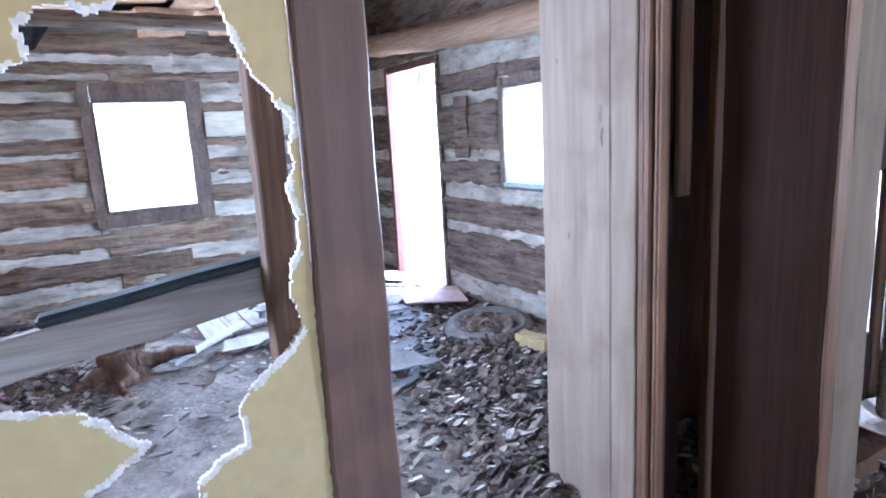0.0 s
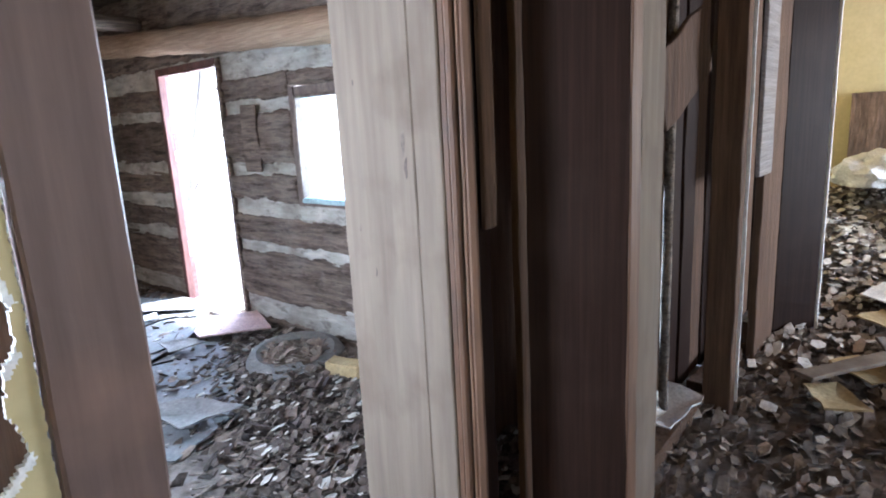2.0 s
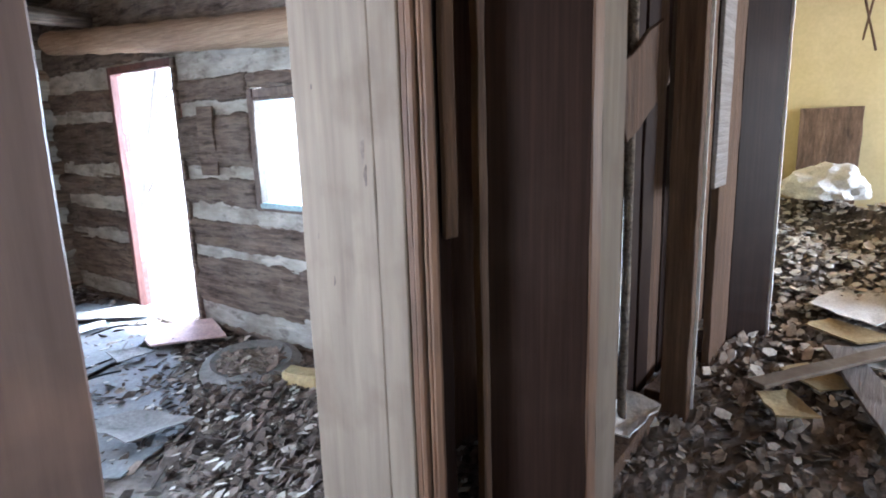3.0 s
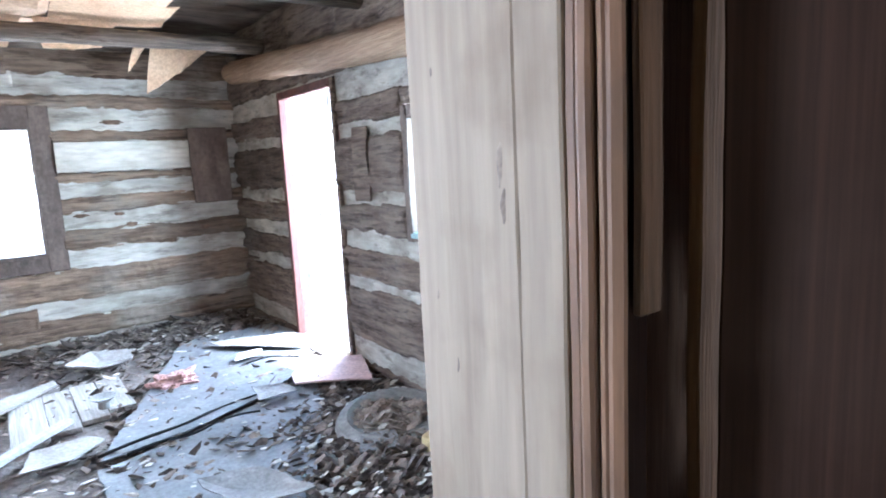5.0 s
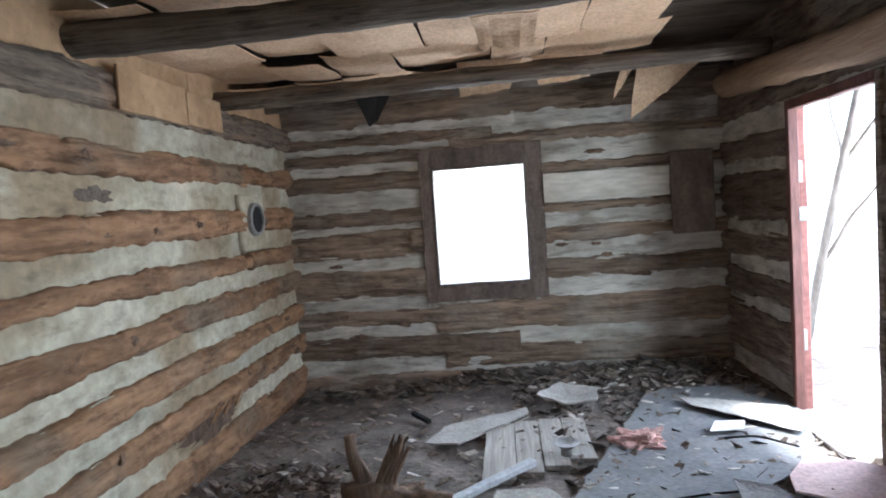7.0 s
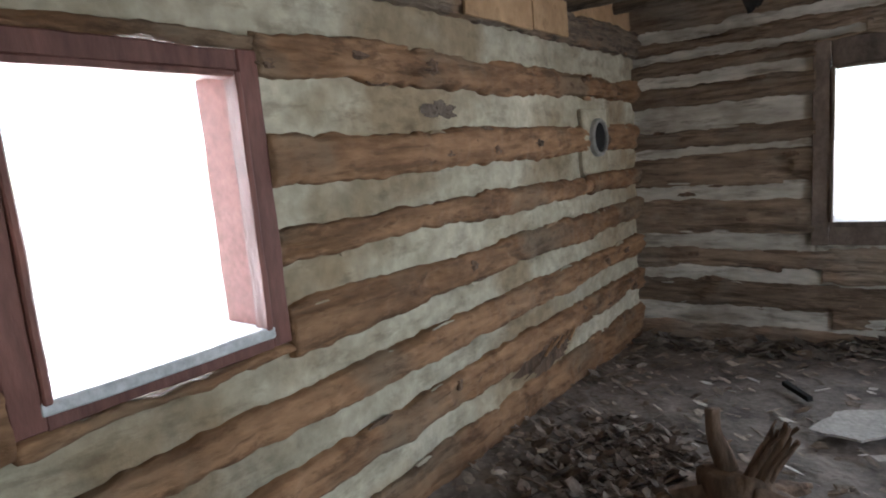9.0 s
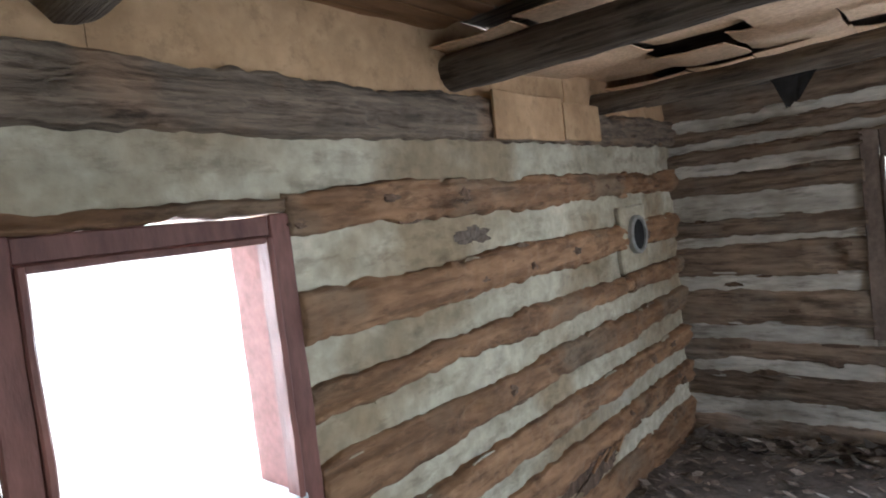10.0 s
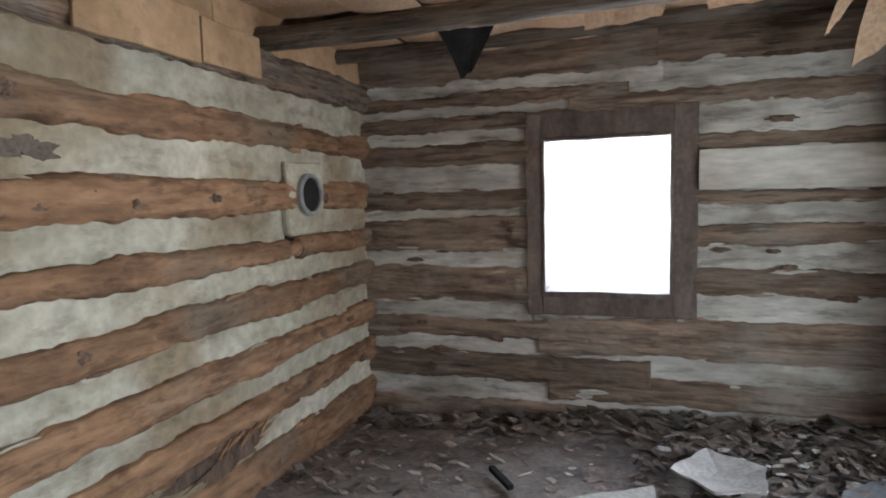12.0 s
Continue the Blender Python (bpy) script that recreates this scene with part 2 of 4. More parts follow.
M_YEL_BLOCK = mat("yellow_foam_block", (0.38, 0.29, 0.14), (0.52, 0.42, 0.24), (8, 8, 8), 0.95, 0.3, 50)
M_INSUL = mat("pink_insulation", (0.50, 0.28, 0.24), (0.68, 0.45, 0.40), (12, 12, 12), 1.0, 0.5, 60)
M_STUMP = mat("broken_wood", (0.06, 0.04, 0.028), (0.19, 0.125, 0.085), (14, 14, 3), 0.9, 0.6, 35)
M_GROUND = mat("pale_dry_ground", (0.42, 0.38, 0.32), (0.58, 0.54, 0.47), (1.5, 1.5, 1.5), 0.95, 0.4, 20)
M_BARK = mat("grey_bark", (0.20, 0.18, 0.16), (0.32, 0.29, 0.26), (12, 12, 2), 0.9, 0.5, 30)


M_DARK.node_tree.nodes["Principled BSDF"].inputs["Specular IOR Level"].default_value = 0.08


# ---- mesh helpers ----
def nz(x, y, z, f=1.0):
    return noise.noise(Vector((x * f, y * f, z * f)))


def obj(name, verts, faces, material, parent=None, label="", smooth=False):
    me = bpy.data.meshes.new(name)
    me.from_pydata(verts, [], faces)
    me.update()
    if smooth:
        me.polygons.foreach_set("use_smooth", [True] * len(me.polygons))
    for m_ in (material if isinstance(material, (list, tuple)) else [material]):
        me.materials.append(m_)
    ob = new(name, me)
    if parent:
        ob.parent = parent
    if label:
        ob["label"] = label
    return ob


def part(name, bm, material, parent, label=""):
    me = bpy.data.meshes.new(name)
    bm.to_mesh(me)
    bm.free()
    me.materials.append(material)
    ob = new(name, me)
    ob.parent = parent
    if label:
        ob["label"] = label
    return ob


def holder(name, label, category, kind="", loc=(0, 0, 0)):
    e = new(name)
    e.location = loc
    return tagged(e, label, category, kind=kind)


def box_bm(x0, x1, y0, y1, z0, z1, bevel=0.004, wob=0.0, cuts=0, seed=0, m=None):
    """A bevelled block; wob: unevenness in metres, over cuts subdivisions along its longest side."""
    bm = bmesh.new()
    bmesh.ops.create_cube(bm, size=1, matrix=Matrix.Translation(((x0 + x1) / 2, (y0 + y1) / 2, (z0 + z1) / 2)) @ Matrix.Diagonal((x1 - x0, y1 - y0, z1 - z0, 1)))
    if bevel:
        bmesh.ops.bevel(bm, geom=bm.edges[:], offset=bevel, segments=1, affect='EDGES')
    if cuts:
        dims = (x1 - x0, y1 - y0, z1 - z0)
        ax = dims.index(max(dims))
        lo = (x0, y0, z0)[ax]
        for i in range(1, cuts + 1):
            pt = [0, 0, 0]
            pt[ax] = lo + dims[ax] * i / (cuts + 1)
            nrm = [0, 0, 0]
            nrm[ax] = 1
            bmesh.ops.bisect_plane(bm, geom=bm.verts[:] + bm.edges[:] + bm.faces[:], plane_co=pt, plane_no=nrm)
    if wob:
        for v in bm.verts:
            v.co += Vector((nz(v.co.x + seed, v.co.y, v.co.z, 5), nz(v.co.x, v.co.y + seed + 9, v.co.z, 5), nz(v.co.x, v.co.y, v.co.z + seed + 19, 5))) * wob
    if m is not None:
        bm.transform(m)
    return bm


def thing_box(name, label, category, material, x0, x1, y0, y1, z0, z1, kind="", **kw):
    ob = part(name, box_bm(x0, x1, y0, y1, z0, z1, **kw), material, None)
    return tagged(ob, label, category, kind=kind)


def strip(axis, a, b, z0, z1, face, out, depth, bulge, rough, seed, slope=0.0, wav=0.012, step=0.03, nv=9, rag=0.0, groove=0.0):
    """A hewn log or a band of chinking along an axis, from a to b, between two heights; face: the wall's plane, out: +1 or -1 into the room."""
    n = max(3, int((b - a) / step))
    verts, faces = [], []
    for i in range(n + 1):
        u = a + (b - a) * i / n
        w = wav * (nz(u, seed * 3.7, 1.3, 1.1) + 0.5 * nz(u, seed * 5.1, 2.3, 3.5))
        w2 = wav * (nz(u, seed * 2.7, 7.3, 1.1) + 0.5 * nz(u, seed * 4.1, 8.3, 3.5))
        lo, hi = z0 + w + slope * u, z1 + w2 + slope * u
        if rag:
            lo += rag * (0.6 * nz(u, seed, 31.0, 9) + 0.4 * nz(u, seed, 33.0, 21) + 0.5 * nz(u, seed, 35.0, 3.1))
            hi += rag * (0.6 * nz(u, seed, 41.0, 9) + 0.4 * nz(u, seed, 43.0, 21) + 0.5 * nz(u, seed, 45.0, 3.1))
        for k in range(nv):
            ang = math.pi / 2 - math.pi * k / (nv - 1)
            s = math.sin(ang)
            p = bulge * max(0.0, math.cos(ang)) ** 0.55
            z = (lo + hi) / 2 + (hi - lo) / 2 * (abs(s) ** 0.8) * (1 if s > 0 else -1)
            p += rough * (nz(u, z, seed, 4) + 0.7 * nz(u * 0.6, z * 3, seed + 5, 12) + 0.45 * nz(u, z, seed + 9, 24))
            if groove:
                g = nz(u * 0.55, z * 11, seed + 3, 1.5) + 0.6 * nz(u * 1.3, z * 24, seed + 13, 1.5)
                p -= groove * max(0.0, g - 0.12) * 3.0
                p -= groove * 2.2 * max(0.0, nz(u * 1.6, z * 5, seed + 23, 2.2) - 0.33) * 3.0
            verts.append((u, p, z))
        verts.append((u, -depth, lo))
        verts.append((u, -depth, hi))
    m = nv + 2
    for i in range(n):
        for k in range(m):
            k2 = (k + 1) % m
            faces.append((i * m + k, i * m + k2, (i + 1) * m + k2, (i + 1) * m + k))
    faces.append(tuple(range(m - 1, -1, -1)))
    faces.append(tuple(n * m + k for k in range(m)))
    if axis == "x":
        return [(u, face + out * p, z) for u, p, z in verts], faces
    return [(face + out * p, u, z) for u, p, z in verts], faces


def cut_spans(a, b, z0, z1, holes):
    spans = [(a, b)]
    for h0, h1, hz0, hz1 in holes:
        if z1 > hz0 + 0.02 and z0 < hz1 - 0.02:
            nxt = []
            for s0, s1 in spans:
                if h0 > s0:
                    nxt.append((s0, min(s1, h0)))
                if h1 < s1:
                    nxt.append((max(s0, h1), s1))
            spans = [s for s in nxt if s[1] - s[0] > 0.03]
    return spans


def log_wall(parent, axis, a, b, top, bottom, chinks, face, out, holes, mlog, mchink, seed, slope=0.0, depth=0.2, bulge=0.045, ends=None, top_mat=None):
    """Logs and chinking from the list of chinking bands (upper, lower heights)."""
    edge = top
    rows = []
    for hi, lo in chinks:
        rows.append((lo, hi, True))
        if edge - hi > 0.015:
            rows.append((hi, edge, False))
        edge = lo
    if edge > bottom:
        rows.append((bottom, edge, False))
    for j, (row_lo, row_hi, chink) in enumerate(rows):
        lo, hi = row_lo, row_hi
        mid = slope * (a + b) / 2
        pieces = [(s0, s1, lo, hi) for s0, s1 in cut_spans(a + (random.uniform(*ends[0]) if ends else 0), b + (random.uniform(*ends[1]) if ends else 0), lo + mid, hi + mid, holes)]
        for h0, h1, hz0, hz1 in holes:
            if hi + mid > hz0 + 0.02 and lo + mid < hz1 - 0.02:
                if hi + mid - hz1 > 0.015:
                    pieces.append((max(a, h0), min(b, h1), hz1 - mid, hi))
                if hz0 - lo - mid > 0.015:
                    pieces.append((max(a, h0), min(b, h1), lo, hz0 - mid))
        for s0, s1, lo_, hi_ in pieces:
            if s1 - s0 < 0.03:
                continue
            lo, hi = lo_, hi_
            # long logs also have short wear: each span is one log
            sd = seed + j * 1.37 + s0
            if chink:
                v, f = strip(axis, s0, s1, lo - 0.028, hi + 0.028, face, out, depth - 0.03, 0.004, 0.010, sd, slope, 0.008, 0.025, 9, 0.012, 0.006)
                obj("chinking", v, f, mchink, parent, smooth=True)
            else:
                v, f = strip(axis, s0, s1, lo, hi, face, out, depth, bulge * random.uniform(0.75, 1.25), 0.02, sd, slope, 0.024, 0.016, 19, 0.024, 0.014)
                obj("log", v, f, top_mat if top_mat and row_hi == top else mlog, parent, smooth=True)


def pole(name, p0, p1, r0, r1, material, parent=None, seed=0, rough=0.012, seg=12, step=0.05, bend=0.0, label=""):
    p0, p1 = Vector(p0), Vector(p1)
    d = p1 - p0
    n = max(2, int(d.length / step))
    q = d.to_track_quat("Z", "Y")
    verts, faces = [], []
    for i in range(n + 1):
        t = i / n
        c = p0 + d * t + Vector((nz(t * 2, seed, 0), nz(t * 2, seed, 9), nz(t * 2, seed, 17))) * bend
        r = r0 + (r1 - r0) * t
        for k in range(seg):
            a = 2 * math.pi * k / seg
            rr = r + rough * (nz(math.cos(a) * 1.3, math.sin(a) * 1.3, t * d.length * 2.5 + seed, 1.6) + 0.5 * nz(math.cos(a) * 3, math.sin(a) * 3, t * d.length * 9 + seed))
            verts.append(c + q @ Vector((math.cos(a) * rr, math.sin(a) * rr, 0)))
    for i in range(n):
        for k in range(seg):
            k2 = (k + 1) % seg
            faces.append((i * seg + k, i * seg + k2, (i + 1) * seg + k2, (i + 1) * seg + k))
    faces.append(tuple(range(seg - 1, -1, -1)))
    faces.append(tuple(n * seg + k for k in range(seg)))
    return obj(name, verts, faces, material, parent, label, smooth=True)


def sheet(name, pts, z, material, thick=0.006, curl=0.02, seed=0, jag=0.02, parent=None, tilt=None, rows=10):
    """A flat torn piece with a jagged outline lying on the floor (outline in plan), slightly curled."""
    out = []
    n = len(pts)
    for i in range(n):
        p, q = Vector(pts[i]), Vector(pts[(i + 1) % n])
        m = max(2, int((q - p).length / 0.06))
        for k in range(m):
            c = p.lerp(q, k / m)
            s = 0 if k == 0 else jag
            out.append(Vector((c.x + s * nz(c.x, c.y, seed, 9), c.y + s * nz(c.y, c.x, seed + 4, 9))))
    c = sum(out, Vector((0, 0))) / len(out)
    verts, faces = [], []
    rings = 4
    m = len(out)

    def hgt(x, y, f):
        return z + curl * (0.5 + 0.5 * nz(x, y, seed, 2.2)) * f * f + 0.3 * curl * abs(nz(x, y, seed + 7, 5)) * f
    for lay in (0, 1):
        for r in range(1, rings + 1):
            f = r / rings
            for p in out:
                x, y = c.x + (p.x - c.x) * f, c.y + (p.y - c.y) * f
                verts.append((x, y, hgt(x, y, f) + (thick if lay == 0 else 0)))
    base = rings * m
    for r in range(rings - 1):
        for k in range(m):
            k2 = (k + 1) % m
            faces.append((r * m + k, (r + 1) * m + k, (r + 1) * m + k2, r * m + k2))
            faces.append((base + r * m + k2, base + (r + 1) * m + k2, base + (r + 1) * m + k, base + r * m + k))
    faces.append(tuple(range(m)))
    faces.append(tuple(base + k for k in range(m - 1, -1, -1)))
    o = (rings - 1) * m
    for k in range(m):
        k2 = (k + 1) % m
        faces.append((o + k, base + o + k, base + o + k2, o + k2))
    return obj(name, verts, faces, material, parent)


# ---- heights of the floor ----
def floor_z(x, y):
    heap = 0.0
    if y < 2.2 and x > 4.8:
        heap = 0.62 * min(1, max(0, (x - 5.3) / 2.4)) ** 1.3 * (0.8 + 0.5 * nz(x, y, 3, 1.4))
    south = 0.10 * math.exp(-((y - 7.2) / 0.5) ** 2) * (0.5 + max(0, nz(x, 2, 5, 1.5))) * min(1, max(0, (x - 0.6) / 0.8))
    sag = -0.11 * math.exp(-((x + 0.6) ** 2 + (y - 7.2) ** 2) / 1.8)
    return heap + south + sag + 0.012 * nz(x, y, 1, 2.0) + 0.008 * nz(x, y, 2, 7.0)


# ---- floor, ground ----
fx0, fx1, fy0, fy1, fs = -0.85, 8.7, -2.8, 7.45, 0.05
nx, ny = int((fx1 - fx0) / fs), int((fy1 - fy0) / fs)
v = [(fx0 + (fx1 - fx0) * i / nx, fy0 + (fy1 - fy0) * j / ny, 0) for j in range(ny + 1) for i in range(nx + 1)]
v = [(x, y, floor_z(x, y)) for x, y, _ in v]
f = [(j * (nx + 1) + i, j * (nx + 1) + i + 1, (j + 1) * (nx + 1) + i + 1, (j + 1) * (nx + 1) + i) for j in range(ny) for i in range(nx)]
tagged(obj("floor", v, f, M_FLOOR, smooth=True), "dirt-covered wooden floor strewn with rubble", "floor", kind="structure")
v, f = [], []
gs = [-400, -60, -20, -8, -4, -1, 3, 7, 12, 20, 60, 400]
for gy in gs:
    for gx in gs:
        v.append((gx, gy, -0.25))
f = [(j * 12 + i, j * 12 + i + 1, (j + 1) * 12 + i + 1, (j + 1) * 12 + i) for j in range(11) for i in range(11)]
tagged(obj("ground", v, f, M_GROUND), "pale dry ground outside the cabin", "ground", kind="structure")

# ---- log walls ----
W_CH = [(2.13, 1.955), (1.80, 1.622), (1.445, 1.295), (1.17, 1.035), (0.87, 0.74), (0.60, 0.465), (0.305, 0.17)]
NL_CH = [(2.29, 2.22), (2.12, 2.06), (1.97, 1.87), (1.715, 1.55), (1.41, 1.35), (1.108, 1.006), (0.75, 0.633), (0.485, 0.38), (0.19, 0.045)]
NR_CH = [(2.29, 2.135), (2.03, 1.85), (1.745, 1.49), (1.42, 1.29), (1.16, 1.01), (0.84, 0.68), (0.41, 0.27), (0.08, -0.04)]
E_CH = [(2.07, 1.89), (1.71, 1.625), (1.255, 1.18), (0.985, 0.87), (0.67, 0.59), (0.22, 0.05)]
WIN_W = (2.79, 3.615, 0.92, 1.88)
WIN_N = (0.64, 1.68, 0.70, 2.03)
WIN_E = (2.88, 4.23, 0.97, 1.77)
DOOR_E = (5.06, 6.04, -0.1, 2.04)
wall_west = holder("wall_west", "log wall with pale lime chinking and reddish-brown logs", "wall", "structure")
log_wall(wall_west, "y", 1.98, 7.35, 2.335, -0.12, W_CH, -0.6, 1, [WIN_W, (6.10, 6.21, 1.27, 1.43)], M_LOG_W, M_CHINK, 1.0, bulge=0.055, top_mat=M_LOG_GREY)
wall_north = holder("wall_north", "grey-brown log wall with wide chinking bands", "wall", "structure")
log_wall(wall_north, "x", -0.75, 1.2, 2.69, -0.25, NL_CH, 7.2, -1, [WIN_N], M_LOG_N, M_CHINK_N, 21.0, bulge=0.04, ends=((0, 0), (-0.1, 0.3)))
log_wall(wall_north, "x", 1.0, 3.4, 2.69, -0.25, NR_CH, 7.21, -1, [WIN_N], M_LOG_N, M_CHINK_N, 43.0, bulge=0.04, ends=((-0.35, 0.07), (0, 0)))
wall_east = holder("wall_east", "dark brown log wall with thin chinking", "wall", "structure")
log_wall(wall_east, "y", 2.0, 7.35, 2.69, -0.12, E_CH, 3.23, -1, [WIN_E, DOOR_E], M_LOG_E, M_CHINK_N, 71.0, slope=0.0, bulge=0.035, depth=0.07)


# ---- windows and door ----
def frame_box(name, label, axis, face, out, a0, a1, z0, z1, o0, o1, oz0, oz1, mat_frame, mat_reveal, mat_sill, deep=0.26, proud=0.035, category="window", sill=True, mat_low=None):
    """Casing boards round an opening (outer a0..a1, z0..z1; opening o0..o1, oz0..oz1) and reveal boards through the wall."""
    w = holder(name, label, category, "structure")

    def put(nm, p0, p1, q0, q1, d0, d1, mt, sd):
        lo, hi = sorted((face + out * d0, face + out * d1))
        bm = box_bm(p0, p1, lo, hi, q0, q1, 0.005, 0.006, 8, sd) if axis == "x" else box_bm(lo, hi, p0, p1, q0, q1, 0.005, 0.006, 8, sd)
        part(nm, bm, mt, w)
    put("casing", a0, o0, z0, z1, 0.0, proud, mat_low or mat_frame, 1)
    put("casing", o1, a1, z0, z1, 0.0, proud, mat_frame, 2)
    put("casing", o0, o1, oz1, z1, 0.0, proud - 0.003, mat_frame, 3)
    if sill:
        put("casing", o0, o1, z0, oz0, 0.0, proud - 0.003, mat_frame, 4)
    # stop beads
    b = 0.022
    if not mat_low:
        put("stop_bead", o0, o0 + b, oz0, oz1, -0.02, proud + 0.012, mat_frame, 5)
    put("stop_bead", o1 - b, o1, oz0, oz1, -0.02, proud + 0.012, mat_frame, 6)
    put("stop_bead", o0 + b, o1 - b, oz1 - b, oz1, -0.02, proud + 0.012, mat_frame, 7)
    put("reveal", o0 - 0.03, o0 + 0.006, oz0, oz1, -deep, -0.022, mat_reveal, 8)
    put("reveal", o1 - 0.006, o1 + 0.03, oz0, oz1, -deep, -0.022, mat_reveal, 9)
    put("reveal", o0 + 0.008, o1 - 0.008, oz1 - 0.004, oz1 + 0.03, -deep, -0.022, mat_reveal, 10)
    if sill:
        put("window_sill", o0 - 0.01, o1 + 0.01, oz0 - 0.03, oz0 + 0.008, -deep - 0.02, proud + 0.003, mat_sill, 11)
    return w


frame_box("window_1", "glassless window with worn brown wooden casing", "x", 7.2, -1, 0.62, 1.70, 0.68, 2.045, 0.725, 1.56, 0.835, 1.872, M_TRIM_GREY, M_TRIM_GREY, M_TRIM_GREY)
frame_box("window_2", "glassless window with red-brown casing and pale sill", "y", -0.6, 1, 2.79, 3.615, 0.92, 1.88, 2.865, 3.54, 0.985, 1.815, M_TRIM, M_RED, M_SILL, 0.2, 0.04)
frame_box("window_3", "glassless window with dark casing and pale blue reveal", "y", 3.23, -1, 2.88, 4.23, 0.97, 1.77, 2.95, 4.175, 1.02, 1.715, M_TRIM_GREY, M_BLUE, M_BLUE, 0.3, 0.03)
door = frame_box("door_1", "open doorway with red-brown wooden frame", "y", 3.23, -1, 5.05, 6.045, -0.02, 2.05, 5.10, 5.995, 0.0, 2.005, M_TRIM, M_RED, M_RED, 0.07, 0.03, "door", False, M_LOG_E)
part("latch", box_bm(3.24, 3.30, 5.97, 5.993, 1.27, 1.36, 0.004), M_METAL, door, "pale metal latch plate")
part("hinge", box_bm(3.24, 3.27, 5.975, 5.993, 1.52, 1.66, 0.003), M_METAL, door)
part("hinge", box_bm(3.24, 3.27, 5.975, 5.993, 0.42, 0.56, 0.003), M_METAL, door)
part("threshold", box_bm(3.1, 3.42, 5.10, 5.995, -0.04, 0.025, 0.008, 0.006, 6), M_GREYBOARD, door, "worn grey threshold")

# ---- top of the west wall: plate boards and patch ----
for i, (a, b, zt) in enumerate(((1.98, 3.1, 2.677), (3.103, 4.55, 2.677), (4.553, 5.6, 2.677), (5.603, 7.2, 2.677))):
    thing_box("frieze_board", "dusty yellowish plywood strip above the top log", "board", M_PLY, -0.62, -0.60, a, b, 2.315, zt, bevel=0.002, wob=0.012, cuts=14, seed=i * 3, kind="structure")
patch = holder("plywood_patch", "bare plywood offcut nailed over the top log", "board")
part("sheet", box_bm(-0.528, -0.512, 4.76, 5.40, 2.135, 2.36, 0.003, 0.008, 12, 4), M_PLY, patch)
part("sheet", box_bm(-0.526, -0.51, 5.41, 5.84, 2.14, 2.345, 0.003, 0.01, 12, 8), M_PLY, patch)

# ---- ceiling ----
def quad_panel(verts, faces, x0, x1, y0, y1, z, tilt, sd, th=0.006, sag=0.02):
    n = 6
    b = len(verts)
    for lay in (0, 1):
        for j in range(n + 1):
            for i in range(n + 1):
                s, t = i / n, j / n
                x = x0 + (x1 - x0) * s + 0.015 * nz(s * 2, t * 2, sd)
                y = y0 + (y1 - y0) * t + 0.015 * nz(s * 2, t * 2, sd + 5)
                zz = z + tilt[0] * (s - 0.5) + tilt[1] * (t - 0.5) - sag * (1 - (2 * s - 1) ** 2) * 0.6 + 0.012 * nz(s * 3, t * 3, sd + 9)
                verts.append((x, y, zz + lay * th))
    m = n + 1
    o = m * m
    for j in range(n):
        for i in range(n):
            faces.append((b + j * m + i, b + (j + 1) * m + i, b + (j + 1) * m + i + 1, b + j * m + i + 1))
            faces.append((b + o + j * m + i, b + o + j * m + i + 1, b + o + (j + 1) * m + i + 1, b + o + (j + 1) * m + i))
    rim = [j for j in range(m)] + [k * m + n for k in range(1, m)] + [n * m + i for i in range(n - 1, -1, -1)] + [k * m for k in range(n - 1, 0, -1)]
    for a, c in zip(rim, rim[1:] + rim[:1]):
        faces.append((b + a, b + c, b + o + c, b + o + a))


rnd = random.Random(4)
bm = box_bm(-0.9, 3.55, 2.13, 7.5, 2.68, 2.74, 0)
tagged(part("ceiling_deck", bm, M_BEAM, None), "dark boards above the ceiling lining", "ceiling", kind="structure")
v, f = [], []
y = 4.52
for band0, band1 in ((4.45, 5.0), (5.02, 5.62), (5.64, 6.15), (6.17, 7.15)):
    x = -0.62
    while x < (2.3 if band0 < 6 else 1.7):
        w = rnd.uniform(0.35, 0.75)
        quad_panel(v, f, x, x + w - 0.008, band0, band1 + 0.03, 2.52 + rnd.uniform(-0.02, 0.03), (rnd.uniform(-0.03, 0.03), rnd.uniform(-0.04, 0.04)), rnd.random() * 50)
        x += w
tagged(obj("ceiling", v, f, M_CARD, smooth=False), "sagging cardboard sheets lining the ceiling", "ceiling", kind="structure")
v, f = [], []
for i in range(24):
    x0 = -0.62 + i * 0.175
    quad_panel(v, f, x0, x0 + 0.172, 2.0, 4.5, 2.60 + 0.003 * (i % 3), (0, 0), i * 1.7, 0.012, 0.0)
tagged(obj("ceiling_boards", v, f, M_CEIL), "orange-brown ceiling boards between the beams", "ceiling", kind="structure")

for y0, z0, r, x1, sd in ((4.58, 2.435, 0.085, 3.3, 1), (5.97, 2.385, 0.064, 3.10, 2), (3.06, 2.50, 0.105, 3.3, 3), (6.85, 2.48, 0.05, 3.3, 5)):
    b = pole("ceiling_beam", (-0.76, y0, z0), (x1, y0 + 0.02, z0 + 0.02), r, r * 0.85, M_BEAM, None, sd * 3.3, 0.012, 14, 0.05, 0.03)
    tagged(b, "round grey-brown log beam with bark remains", "beam", "ceiling beams", "structure")
tagged(pole("wall_plate_log", (3.10, 6.75, 2.30), (3.10, 2.0, 1.95), 0.095, 0.11, M_POLE_E, None, 8, 0.015, 16, 0.05, 0.02), "peeled light-brown log along the wall head", "beam", kind="structure")


